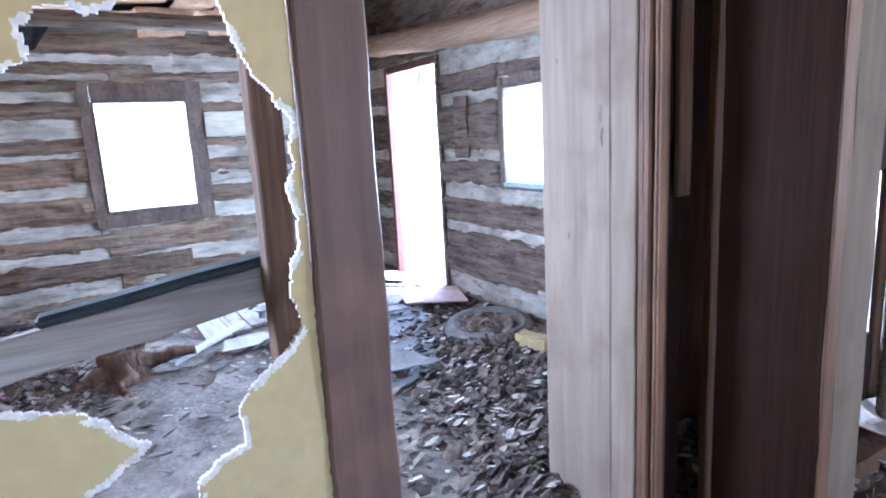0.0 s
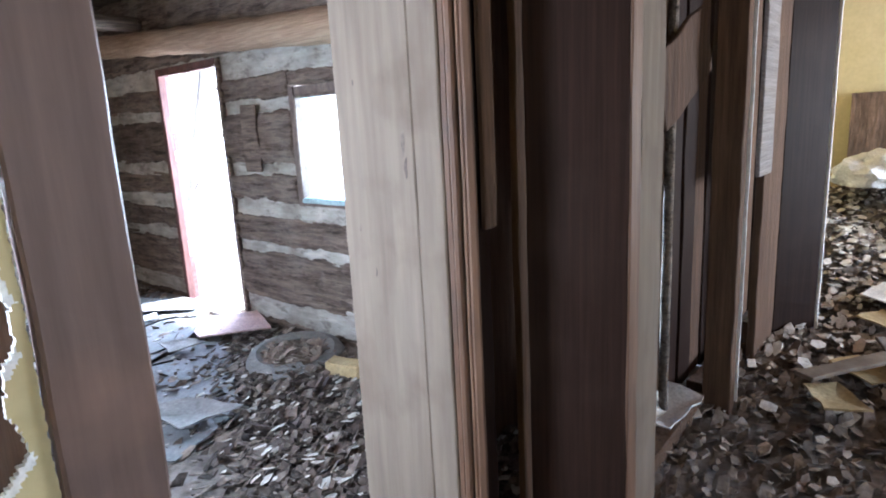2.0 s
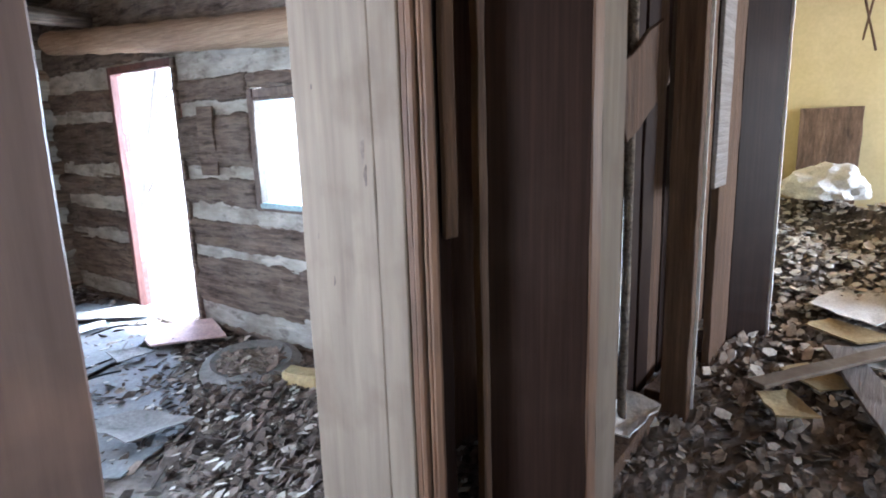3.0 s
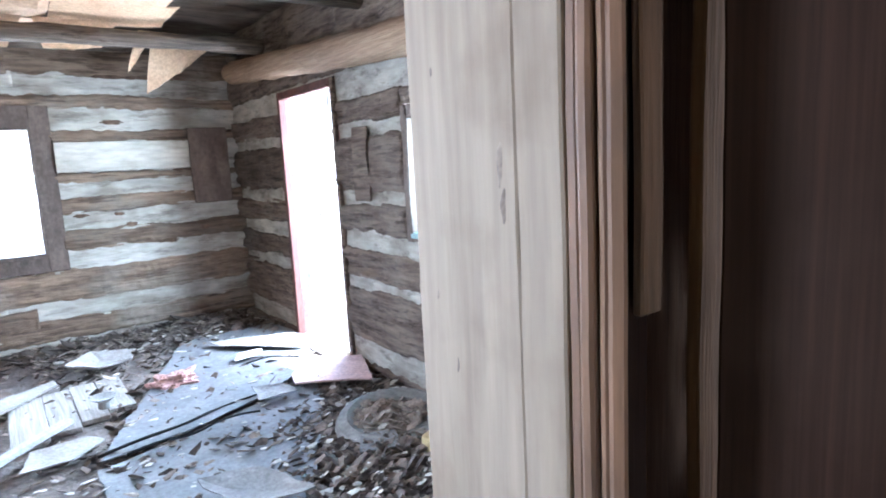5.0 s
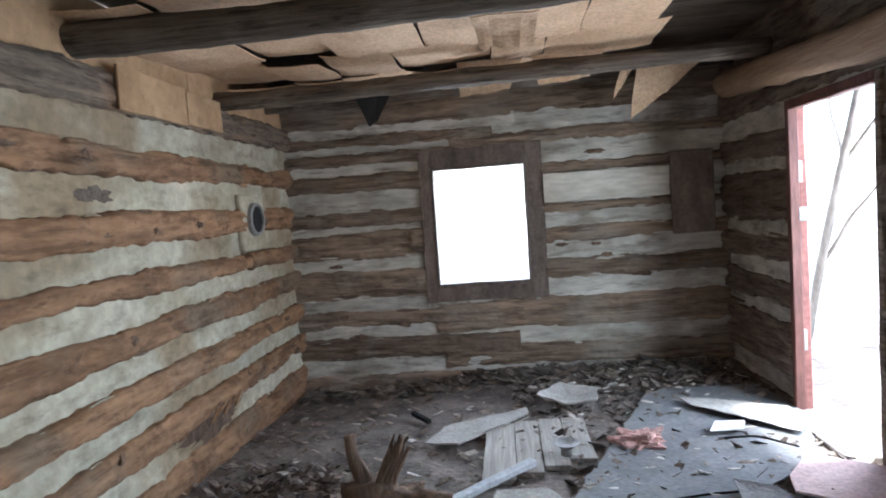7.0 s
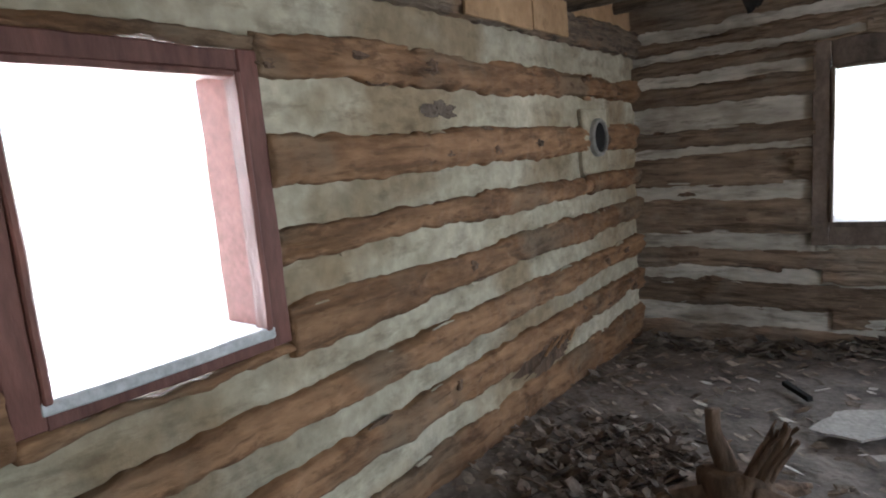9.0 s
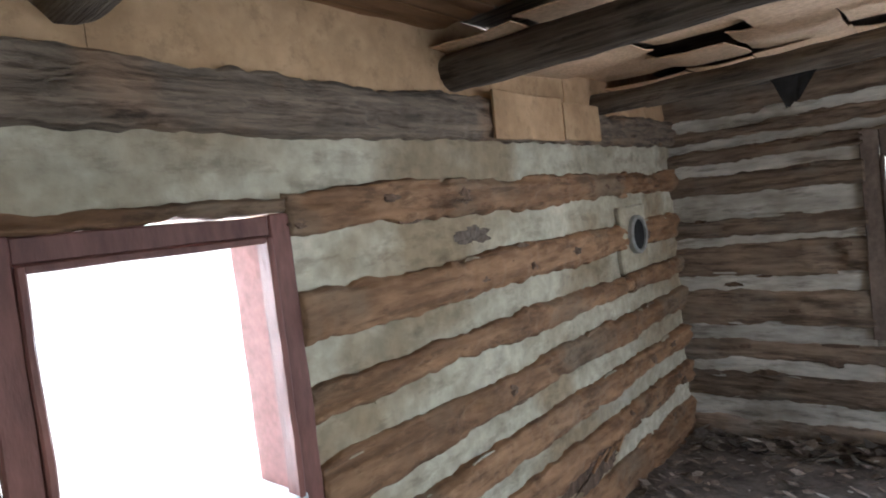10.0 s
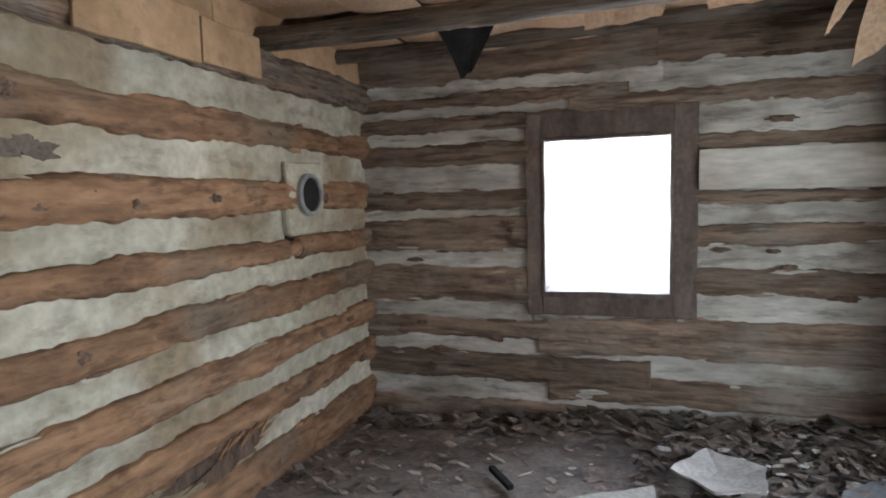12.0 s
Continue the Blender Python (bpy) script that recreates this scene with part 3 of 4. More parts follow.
def flap(name, label, pts, material, th=0.006):
    """A torn hanging sheet from four corners, bent a little."""
    a, b, c, d = [Vector(p) for p in pts]
    nrm = (b - a).cross(d - a).normalized()
    verts, faces = [], []
    n = 8
    for lay in (0, 1):
        for j in range(n + 1):
            for i in range(n + 1):
                s, t = i / n, j / n
                p = a.lerp(b, s).lerp(d.lerp(c, s), t)
                k = 0.04 * math.sin(t * 2.6) + 0.02 * nz(s * 2, t * 2, a.x, 1.5) + lay * th
                jag = 0.02 * nz(s * 9, 3, a.y) * t
                verts.append(p + nrm * k + Vector((0, 0, jag)))
    m = n + 1
    o = m * m
    for j in range(n):
        for i in range(n):
            q = (j * m + i, j * m + i + 1, (j + 1) * m + i + 1, (j + 1) * m + i)
            faces.append(q)
            faces.append(tuple(o + k for k in reversed(q)))
    rim = [j for j in range(m)] + [k * m + n for k in range(1, m)] + [n * m + i for i in range(n - 1, -1, -1)] + [k * m for k in range(n - 1, 0, -1)]
    for p, q in zip(rim, rim[1:] + rim[:1]):
        faces.append((p, q, o + q, o + p))
    return tagged(obj(name, verts, faces, material), label, "cardboard")


flap("hanging_cardboard", "torn tan cardboard hanging from the ceiling", ((2.42, 6.5, 2.56), (3.0, 6.55, 2.56), (2.75, 6.72, 2.35), (2.38, 6.72, 2.09)), M_CARD)
flap("hanging_cardboard", "narrow torn cardboard strip hanging from the ceiling", ((2.32, 6.5, 2.56), (2.46, 6.5, 2.56), (2.33, 6.7, 2.36), (2.25, 6.7, 2.25)), M_CARD)
flap("hanging_cardboard", "loose cardboard sheet drooping between two beams", ((1.25, 5.0, 2.47), (1.6, 5.0, 2.47), (1.58, 5.32, 2.36), (1.28, 5.34, 2.385)), M_CARD)
flap("hanging_cardboard", "dark sooty rag of paper hanging by the wall", ((0.2, 6.6, 2.5), (0.56, 6.6, 2.5), (0.38, 6.7, 2.26), (0.31, 6.7, 2.21)), M_MATT_BLACK)
flap("hanging_cardboard", "pale cardboard corner drooping behind the beam", ((1.1, 6.05, 2.5), (1.55, 6.05, 2.5), (1.45, 6.15, 2.31), (1.1, 6.15, 2.28)), M_CARD)
flap("hanging_cardboard", "pale cardboard corner drooping behind the beam", ((1.6, 6.05, 2.5), (2.1, 6.05, 2.5), (2.0, 6.15, 2.34), (1.65, 6.15, 2.31)), M_CARD)

# ---- fixtures on the walls ----
flue = holder("stovepipe_hole", "round metal stovepipe collar set in the log wall", "stovepipe")
bm = bmesh.new()
rings = [(0.128, 0.0), (0.128, 0.05), (0.118, 0.06), (0.103, 0.055), (0.100, 0.0)]
vv = [bm.verts.new((-0.575 + d, 6.31 + math.cos(2 * math.pi * k / 32) * r, 1.54 + math.sin(2 * math.pi * k / 32) * r)) for r, d in rings for k in range(32)]
for j in range(len(rings) - 1):
    for k in range(32):
        bm.faces.new((vv[j * 32 + k], vv[j * 32 + (k + 1) % 32], vv[(j + 1) * 32 + (k + 1) % 32], vv[(j + 1) * 32 + k]))
part("collar", bm, M_METAL, flue)
# Near-black disc plugs the pipe, the hole's darkness put into its colour.
bm = bmesh.new()
bmesh.ops.create_cone(bm, cap_ends=True, segments=32, radius1=0.104, radius2=0.104, depth=0.02, matrix=Matrix.Translation((-0.545, 6.31, 1.54)) @ Euler((0, radians(90), 0)).to_matrix().to_4x4())
part("inside", bm, M_MATT_BLACK, flue, "black disc standing for the dark inside")
bm = box_bm(-0.6, -0.553, 6.10, 6.50, 1.30, 1.74, 0.012, 0.02, 10, 3)
part("mortar", bm, M_CHINK, flue, "pale mortar patch")

cover = holder("wall_board", "pale peeling board nailed between the logs", "board")
bm = box_bm(1.705, 2.755, 7.135, 7.155, 1.50, 1.745, 0.004, 0.01, 20, 5)
part("panel", bm, M_WHITEWASH, cover)
thing_box("wall_panel", "dark brown board nailed upright in the corner", "board", M_TRIM_GREY, 2.76, 3.11, 7.12, 7.145, 1.16, 1.86, bevel=0.004, wob=0.008, cuts=8, seed=7)
thing_box("wall_block", "vertical wooden block between door and window", "board", M_LOG_E, 3.184, 3.2, 4.61, 4.81, 1.20, 1.68, bevel=0.006, wob=0.012, cuts=8, seed=2)

# ---- partition with the passage ----
H = 2.74
post = thing_box("door_post", "dark red-brown stained door post", "post", M_POST, 0.945, 1.118, 1.925, 1.965, -0.02, H, bevel=0.006, wob=0.006, cuts=30, seed=3, kind="structure")
thing_box("wall_stud", "bare wooden stud behind the torn plaster", "stud", M_STUD, 0.868, 0.94, 2.03, 2.10, -0.02, H, bevel=0.004, wob=0.004, cuts=20, seed=13, kind="structure")
jamb = holder("door_jamb", "bare light wooden jamb with a knot and orange moulding", "jamb", "structure")


def upright(p, q, z0, z1, th, seed, bevel=0.004, wob=0.004):
    """A standing board whose face runs from p to q in plan."""
    p, q = Vector(p), Vector(q)
    d = q - p
    m = Matrix.Translation((p.x, p.y, 0)) @ Matrix.Rotation(math.atan2(d.y, d.x), 4, "Z")
    return box_bm(0, d.length, 0, th, z0, z1, bevel, wob, 30, seed, m)


def leaning(p, q, z0, z1, th, name, label, category, material, seed=0):
    return tagged(part(name, upright(p, q, z0, z1, th, seed), material, None), label, category, kind="structure")


part("face_board", upright((1.992, 2.358), (1.938, 1.978), -0.02, H, 0.03, 5), M_JAMB, jamb)
part("edge_board", upright((1.936, 1.975), (1.922, 1.863), -0.02, H, 0.035, 6), M_JAMB, jamb)
for i, (p, q) in enumerate((((1.926, 1.861), (1.928, 1.836)), ((1.918, 1.834), (1.924, 1.812)), ((1.934, 1.810), (1.938, 1.794)), ((1.935, 1.792), (1.952, 1.770)))):
    part("moulding", upright(p, q, -0.02, H, 0.04, i, 0.006, 0.003), M_MOULD, jamb)
for ky, kz, kw, kh, sd in ((2.020, 1.435, 0.010, 0.048, 0), (2.014, 1.365, 0.008, 0.040, 3), (2.25, 1.62, 0.007, 0.012, 5), (2.10, 1.86, 0.008, 0.02, 7), (2.27, 1.16, 0.006, 0.014, 9), (2.20, 1.02, 0.005, 0.018, 11)):
    bm = bmesh.new()
    bmesh.ops.create_icosphere(bm, subdivisions=3, radius=1, matrix=Matrix.Translation((1.9395 + (ky - 1.978) * 0.142, ky, kz)) @ Matrix.Rotation(radians(6), 4, "X") @ Matrix.Diagonal((0.0030, kw, kh, 1)))
    for p in bm.verts:
        p.co.y += 0.007 * nz(p.co.x + sd, p.co.y, p.co.z, 30)
    part("knot", bm, M_KNOT, jamb, "dark vertical knot")
thing_box("hanging_strip", "short weathered lath nailed to the jamb", "lath", M_STUD, 2.08, 2.14, 1.835, 1.856, 1.163, 2.7, bevel=0.004, wob=0.006, cuts=20, seed=8)
leaning((1.965, 1.885), (2.17, 1.885), 0, H, 0.03, "dark_board", "nearly black varnished board in the partition", "board", M_DARK, seed=1)
leaning((2.136, 1.731), (2.243, 1.466), 0, H, 0.012, "dark_board", "nearly black varnished board in the partition", "board", M_DARK, seed=2)
leaning((2.245, 1.463), (2.315, 1.463), 0, H, 0.03, "edge_strip", "orange-brown edge strip", "lath", M_MOULD, seed=3)
thing_box("wall_stud", "light rough stud with a grey knot", "stud", M_JAMB, 2.317, 2.50, 1.468, 1.51, -0.02, H, bevel=0.004, wob=0.005, cuts=24, seed=31, kind="structure")
thing_box("wall_stud", "reddish rough stud with a white plaster edge", "stud", M_STUD, 3.605, 3.69, 1.50, 1.63, -0.02, H, bevel=0.004, wob=0.006, cuts=24, seed=32, kind="structure")
thing_box("plaster_edge", "thin white plaster edge on the stud", "plaster", M_GYPSUM, 3.693, 3.704, 1.488, 1.52, -0.02, H, bevel=0.001, wob=0.004, cuts=30, seed=33, kind="structure")
thing_box("wall_stud", "dark rough stud with a short blocking", "stud", M_STUD, 4.35, 4.85, 1.555, 1.60, -0.02, H, bevel=0.004, wob=0.006, cuts=24, seed=34, kind="structure")
thing_box("stud_blocking", "short grey board nailed to a stud", "board", M_GREYBOARD, 4.11, 4.40, 1.53, 1.552, 1.12, 2.15, bevel=0.004, wob=0.004, cuts=8, seed=35)
leaning((4.86, 1.555), (5.16, 1.36), -0.02, H, 0.05, "door_post", "dark stained post at the far room's opening", "post", M_DARK, seed=36)
thing_box("plaster_edge", "thin white plaster edge on the post", "plaster", M_GYPSUM, 5.163, 5.19, 1.345, 1.40, -0.02, H, bevel=0.001, wob=0.005, cuts=30, seed=37, kind="structure")
wall_part = holder("wall_partition", "dark rough boards behind the bare studs", "wall", "structure")
for i in range(20):
    x0 = 2.20 + i * 0.195
    gap = 0.07 if i == 5 else 0.0
    part("plank", box_bm(x0, x0 + 0.19 - gap, 1.80 + 0.012 * (i % 2), 1.825 + 0.012 * (i % 2), 0.0, H, 0.004, 0.006, 12, i), M_DARK if i % 3 else M_STUD, wall_part)
for z0, z1 in ((0.0, 0.45), (1.15, H)):
    part("plank", box_bm(3.297, 3.366, 1.806, 1.83, z0, z1, 0.004, 0.006, 4, z1), M_DARK, wall_part)
thing_box("wall_south_inner", "rough boards closing the log room beside the jamb", "wall", M_STUD, 2.03, 3.12, 2.30, 2.355, -0.02, 2.68, bevel=0.003, wob=0.006, cuts=12, seed=38, kind="structure")
thing_box("diagonal_brace", "tan diagonal board between the studs", "board", M_STUD, -0.34, 0.30, -0.012, 0.012, -0.16, 0.15, bevel=0.004, wob=0.014, cuts=12, seed=41, m=pose(3.36, 1.68, 1.68, 0, -24, 0))
for a, b in ((2.51, 3.60), (3.71, 4.34), (4.40, 4.84)):
    thing_box("sill_plate", "dusty wooden sill plate between the studs", "board", M_STUD, a, b, 1.61, 1.74, -0.01, 0.085, bevel=0.006, wob=0.012, cuts=10, seed=a, kind="structure")
pole("conduit", (3.3, 1.72, 0), (3.3, 1.72, 2.0), 0.022, 0.022, M_BEAM, None, 3, 0.003, 10, 0.1)
tagged(bpy.data.objects["conduit"], "grey upright pipe between the studs", "pipe")


def inside(poly, x, y):
    c = False
    n = len(poly)
    for i in range(n):
        (x0, y0), (x1, y1) = poly[i], poly[(i + 1) % n]
        if (y0 > y) != (y1 > y) and x < (x1 - x0) * (y - y0) / (y1 - y0) + x0:
            c = not c
    return c


def torn_wall(name, x0, x1, z0, z1, y, th, hole, label, cell=0.012):
    nxx, nzz = int((x1 - x0) / cell), int((z1 - z0) / cell)
    keep = set()
    for j in range(nzz):
        for i in range(nxx):
            x, z = x0 + (i + 0.5) * cell, z0 + (j + 0.5) * cell
            xx = x + 0.012 * nz(x, z, 3, 20) + 0.02 * nz(x, z, 5, 7)
            zz = z + 0.012 * nz(x, z, 13, 20) + 0.02 * nz(x, z, 15, 7)
            if not inside(hole, xx, zz):
                keep.add((i, j))
    verts, faces, mi, ids = [], [], [], {}

    def vid(i, j, lay):
        k = (i, j, lay)
        if k not in ids:
            ids[k] = len(verts)
            x, z = x0 + i * cell, z0 + j * cell
            verts.append((x + 0.004 * nz(x, z, 1, 110), y + lay * th + 0.01 * nz(x, z, 21, 3), z + 0.004 * nz(x, z, 2, 110)))
        return ids[k]
    for i, j in sorted(keep):
        faces.append((vid(i, j, 0), vid(i + 1, j, 0), vid(i + 1, j + 1, 0), vid(i, j + 1, 0)))
        rim = any((i + a, j + b) not in keep and 0 <= i + a < nxx and 0 <= j + b < nzz for a in (-2, -1, 0, 1, 2) for b in (-2, -1, 0, 1, 2))
        x, z = x0 + i * cell, z0 + j * cell
        mi.append(1 if rim and nz(x, z, 33, 9) > 0.0 else 0)
        faces.append((vid(i, j + 1, 1), vid(i + 1, j + 1, 1), vid(i + 1, j, 1), vid(i, j, 1)))
        mi.append(1)
        for a, b, p, q in ((-1, 0, (i, j + 1), (i, j)), (1, 0, (i + 1, j), (i + 1, j + 1)), (0, -1, (i, j), (i + 1, j)), (0, 1, (i + 1, j + 1), (i, j + 1))):
            if (i + a, j + b) not in keep:
                faces.append((vid(*p, 0), vid(*p, 1), vid(*q, 1), vid(*q, 0)))
                mi.append(1)
    ob = obj(name, verts, faces, [M_YELLOW, M_GYPSUM])
    ob.data.polygons.foreach_set("material_index", mi)
    return tagged(ob, label, "wall", kind="structure")


HOLE = [(0.0, 1.52), (0.43, 1.54), (0.475, 1.58), (0.48, 1.62), (0.50, 1.66), (0.55, 1.655), (0.59, 1.63), (0.62, 1.65), (0.64, 1.69), (0.68, 1.76), (0.76, 1.75), (0.79, 1.69), (0.83, 1.61), (0.85, 1.54), (0.90, 1.47), (0.928, 1.43), (0.93, 1.36), (0.90, 1.29),
        (0.928, 1.23), (0.912, 1.14), (0.892, 1.07), (0.905, 0.98), (0.83, 0.89), (0.77, 0.83), (0.75, 0.80), (0.745, 0.73), (0.69, 0.72), (0.66, 0.69), (0.65, 0.50), (0.44, 0.50), (0.45, 0.73), (0.50, 0.76), (0.56, 0.80), (0.47, 0.895), (0.34, 0.935), (0.0, 0.95)]
torn_wall("wall_plaster", 0.12, 0.943, 0.42, 1.86, 1.942, 0.014, HOLE, "yellow plaster wall torn open around a hole", 0.005)
for a, b, c, d in ((-0.6, 0.118, 0, 1.0), (-0.6, 0.118, 1.5, H), (0.12, 0.943, 0, 0.418), (0.12, 0.943, 1.862, H)):
    thing_box("plaster_panel", "yellow painted plaster panel", "wall", M_YELLOW, a, b, 1.94, 1.957, c, d, bevel=0.002, wob=0.006, cuts=10, kind="structure")
rail = holder("sagging_shelf", "sagging grey board with a black painted top edge", "shelf")
m = pose(0.42, 2.15, 1.05, 0, -7.4, 0)
part("board", box_bm(-1.0, 0.54, -0.02, 0.02, -0.105, -0.012, 0.004, 0.006, 20, 5, m), M_GREYBOARD, rail)
part("top_edge", box_bm(-0.02, 0.545, -0.035, 0.03, -0.01, 0.015, 0.008, 0.004, 20, 6, m), M_BLACK, rail, "black painted edge")
part("bracket", box_bm(-0.05, 0.03, 2.175, 2.215, -0.02, 0.93, 0.004, 0.004, 10, 8), M_STUD, rail)

# ---- the rooms on the near side of the partition ----
def plain_wall(name, label, x0, x1, y0, y1, z0, z1, material):
    return thing_box(name, label, "wall", material, x0, x1, y0, y1, z0, z1, kind="structure", bevel=0)


plain_wall("wall_hall_west", "yellow plaster wall", -0.8, -0.6, -2.7, 1.975, -0.1, 2.74, M_YELLOW)
plain_wall("wall_far", "yellow plaster end wall with torn spots", 8.45, 8.65, -2.7, 2.1, -0.1, 2.9, M_YELLOW)
plain_wall("wall_far_north", "yellow plaster wall of the far room", 4.9, 8.45, 1.98, 2.1, -0.1, 2.9, M_YELLOW)
# Out-of-view wall; its two openings are added only for the lamps.
for a, b, c, d in ((-0.8, 0.0, -0.1, 2.74), (1.2, 6.0, -0.1, 2.74), (8.0, 8.65, -0.1, 2.74), (0.0, 1.2, -0.1, 0.9), (0.0, 1.2, 2.1, 2.74), (6.0, 8.0, -0.1, 0.85), (6.0, 8.0, 2.15, 2.74)):
    plain_wall("wall_south", "unseen yellow plaster wall with added openings for the lamps", a, b, -2.85, -2.7, c, d, M_YELLOW)
plain_wall("ceiling_south", "plain boarded ceiling of the near rooms", -0.8, 8.65, -2.85, 2.12, 2.745, 2.80, M_CEIL)
thing_box("leaning_panel", "weathered brown panel leaning on the end wall", "board", M_STUMP, 8.33, 8.37, 1.0, 1.57, 0.25, 1.57, bevel=0.004, wob=0.01, cuts=8, seed=3)
for i in range(9):
    a, b = rnd.uniform(5.0, 7.6), rnd.uniform(0.3, 1.3)
    tagged(pole("hanging_lath", (a, b, 2.76), (a + rnd.uniform(-0.3, 0.3), b + rnd.uniform(-0.2, 0.2), rnd.uniform(1.9, 2.4)), 0.014, 0.01, M_STUD, None, i, 0.004, 6, 0.1), "broken lath hanging from the ceiling", "lath", "hanging laths")

# ---- things on the floor ----
planks = holder("floor_planks", "bare grey floor planks exposed in the dirt", "planks", "structure")
for i, (x, w) in enumerate(((1.145, 0.185), (1.335, 0.15), (1.49, 0.15), (1.645, 0.15))):
    part("plank", box_bm(x, x + w, 5.05 + 0.08 * i, 5.88 + 0.03 * i, 0.004, 0.036, 0.003, 0.004, 10, i), M_PLANK, planks)


def lying(name, label, category, pts, z, material, **kw):
    return tagged(sheet(name, pts, z, material, **kw), label, category)


lying("linoleum_sheet", "large torn grey linoleum sheet lying on the floor", "linoleum", ((1.50, 4.55), (1.74, 5.11), (2.02, 5.72), (2.29, 6.34), (2.46, 6.5), (3.15, 6.5), (3.2, 5.9), (2.95, 5.2), (2.47, 4.82), (1.93, 4.62)), 0.028, M_LINO, seed=2, curl=0.012)
lying("linoleum_sheet", "second torn grey linoleum sheet with ragged edge", "linoleum", ((1.48, 4.50), (1.93, 4.58), (2.47, 4.78), (2.85, 4.95), (2.6, 4.3), (2.2, 3.6), (1.75, 3.4), (1.46, 3.7)), 0.014, M_LINO, seed=5, curl=0.012)
lying("doormat", "pale pinkish mat on the doorstep", "mat", ((2.69, 4.96), (2.88, 5.20), (3.24, 4.98), (3.05, 4.51), (2.64, 4.79)), 0.05, M_PINK, seed=8, curl=0.02, jag=0.01, thick=0.012)
lying("paper_sheet", "long dusty board sheet on the floor", "paper", ((0.77, 5.53), (0.98, 5.51), (1.43, 6.02), (1.42, 6.14), (0.86, 5.80)), 0.03, M_PAPER, seed=3, thick=0.012)
lying("paper_sheet", "crumpled grey board piece on the floor", "paper", ((1.50, 6.19), (1.69, 6.04), (1.91, 6.07), (1.97, 6.40), (1.70, 6.55)), 0.05, M_PAPER, seed=6, curl=0.07, thick=0.012)
lying("paper_sheet", "pale torn sheet near the lath", "paper", ((1.17, 4.63), (1.40, 4.63), (1.56, 4.77), (1.48, 4.90), (1.23, 4.87)), 0.045, M_PAPER, seed=9, curl=0.03)
lying("paper_sheet", "pale torn sheet by the doorway", "paper", ((2.49, 6.17), (2.53, 6.0), (3.0, 5.51), (3.14, 5.70), (3.11, 5.92)), 0.055, M_PAPER, seed=12, curl=0.03)
lying("paper_sheet", "small white paper scrap", "paper", ((2.50, 5.55), (2.70, 5.57), (2.76, 5.70), (2.58, 5.71)), 0.055, M_GYPSUM, seed=15, curl=0.02, jag=0.005)
lying("paper_sheet", "pale torn sheet in the rubble", "paper", ((2.36, 4.68), (2.60, 4.66), (2.57, 4.83), (2.40, 4.91)), 0.06, M_CARD_GREY, seed=18, curl=0.03)
lying("paper_sheet", "grey cardboard sheet in the rubble", "paper", ((1.86, 3.56), (2.18, 3.50), (2.06, 3.84), (1.80, 3.90)), 0.06, M_CARD_GREY, seed=21, curl=0.05)
lying("paper_sheet", "pale torn sheet under the leaves", "paper", ((2.5, 3.7), (2.68, 3.62), (2.75, 3.78), (2.6, 3.86)), 0.05, M_CARD_GREY, seed=24, curl=0.03)
lying("paper_sheet", "white torn sheet in the far room", "paper", ((5.2, 0.75), (5.9, 0.5), (6.3, 0.95), (5.6, 1.15)), 0.14, M_GYPSUM, seed=27, curl=0.05)
lying("paper_sheet", "white torn sheet in the far room", "paper", ((5.6, 0.2), (6.6, 0.1), (6.7, 0.5), (5.9, 0.55)), 0.25, M_GYPSUM, seed=28, curl=0.05)
lying("paper_sheet", "pink torn sheet in the far room", "paper", ((5.7, 0.45), (6.6, 0.3), (6.6, 0.55), (5.9, 0.62)), 0.33, M_PINK, seed=29, curl=0.04)
for i, (x, y, w, d, r) in enumerate(((4.1, 0.6, 0.45, 0.3, -0.4), (4.4, 1.0, 0.35, 0.25, 0.8), (4.9, 0.8, 0.5, 0.3, -0.2), (3.9, 1.1, 0.3, 0.2, 0.5), (4.7, 0.35, 0.5, 0.4, 0.2), (5.2, 0.9, 0.45, 0.3, 0.9))):
    c, s = math.cos(r), math.sin(r)
    q = [(x + c * a - s * b, y + s * a + c * b) for a, b in ((-w / 2, -d / 2), (w / 2, -d / 2 * 0.7), (w / 2 * 0.8, d / 2), (-w / 2 * 0.9, d / 2))]
    lying("plaster_slab", "fallen slab of yellowish plaster", "plaster", q, 0.04 + 0.01 * i, M_YEL_BLOCK if i % 2 else M_PAPER, seed=40 + i, curl=0.03, thick=0.01)
thing_box("loose_board", "long pale board lying across the rubble", "board", M_JAMB, -0.8, 0.8, -0.05, 0.05, -0.011, 0.011, bevel=0.004, wob=0.01, cuts=12, seed=5, m=pose(4.5, 0.85, 0.16, 0, 3, -28))
thing_box("loose_board", "grey board lying across the rubble", "board", M_GREYBOARD, -0.7, 0.7, -0.08, 0.08, -0.011, 0.011, bevel=0.004, wob=0.01, cuts=12, seed=6, m=pose(4.2, 0.75, 0.10, 0, 0, 15))
lath = thing_box("loose_lath", "pale broken lath with bluish paint", "lath", M_SILL, -0.41, 0.41, -0.028, 0.028, -0.016, 0.016, bevel=0.003, wob=0.006, cuts=12, seed=7, m=pose(1.145, 4.92, 0.06, 0, 0, 45.5))
thing_box("stick", "short dark charred stick", "stick", M_MATT_BLACK, -0.12, 0.12, -0.018, 0.018, -0.015, 0.015, bevel=0.004, wob=0.01, cuts=6, seed=9, m=pose(0.66, 6.09, 0.02, 0, 0, -51))
thing_box("foam_block", "yellow foam block among the leaves", "foam", M_YEL_BLOCK, -0.12, 0.12, -0.06, 0.06, 0, 0.09, bevel=0.012, wob=0.02, cuts=4, seed=9, m=pose(2.86, 3.48, 0.02, 0, 0, -72))
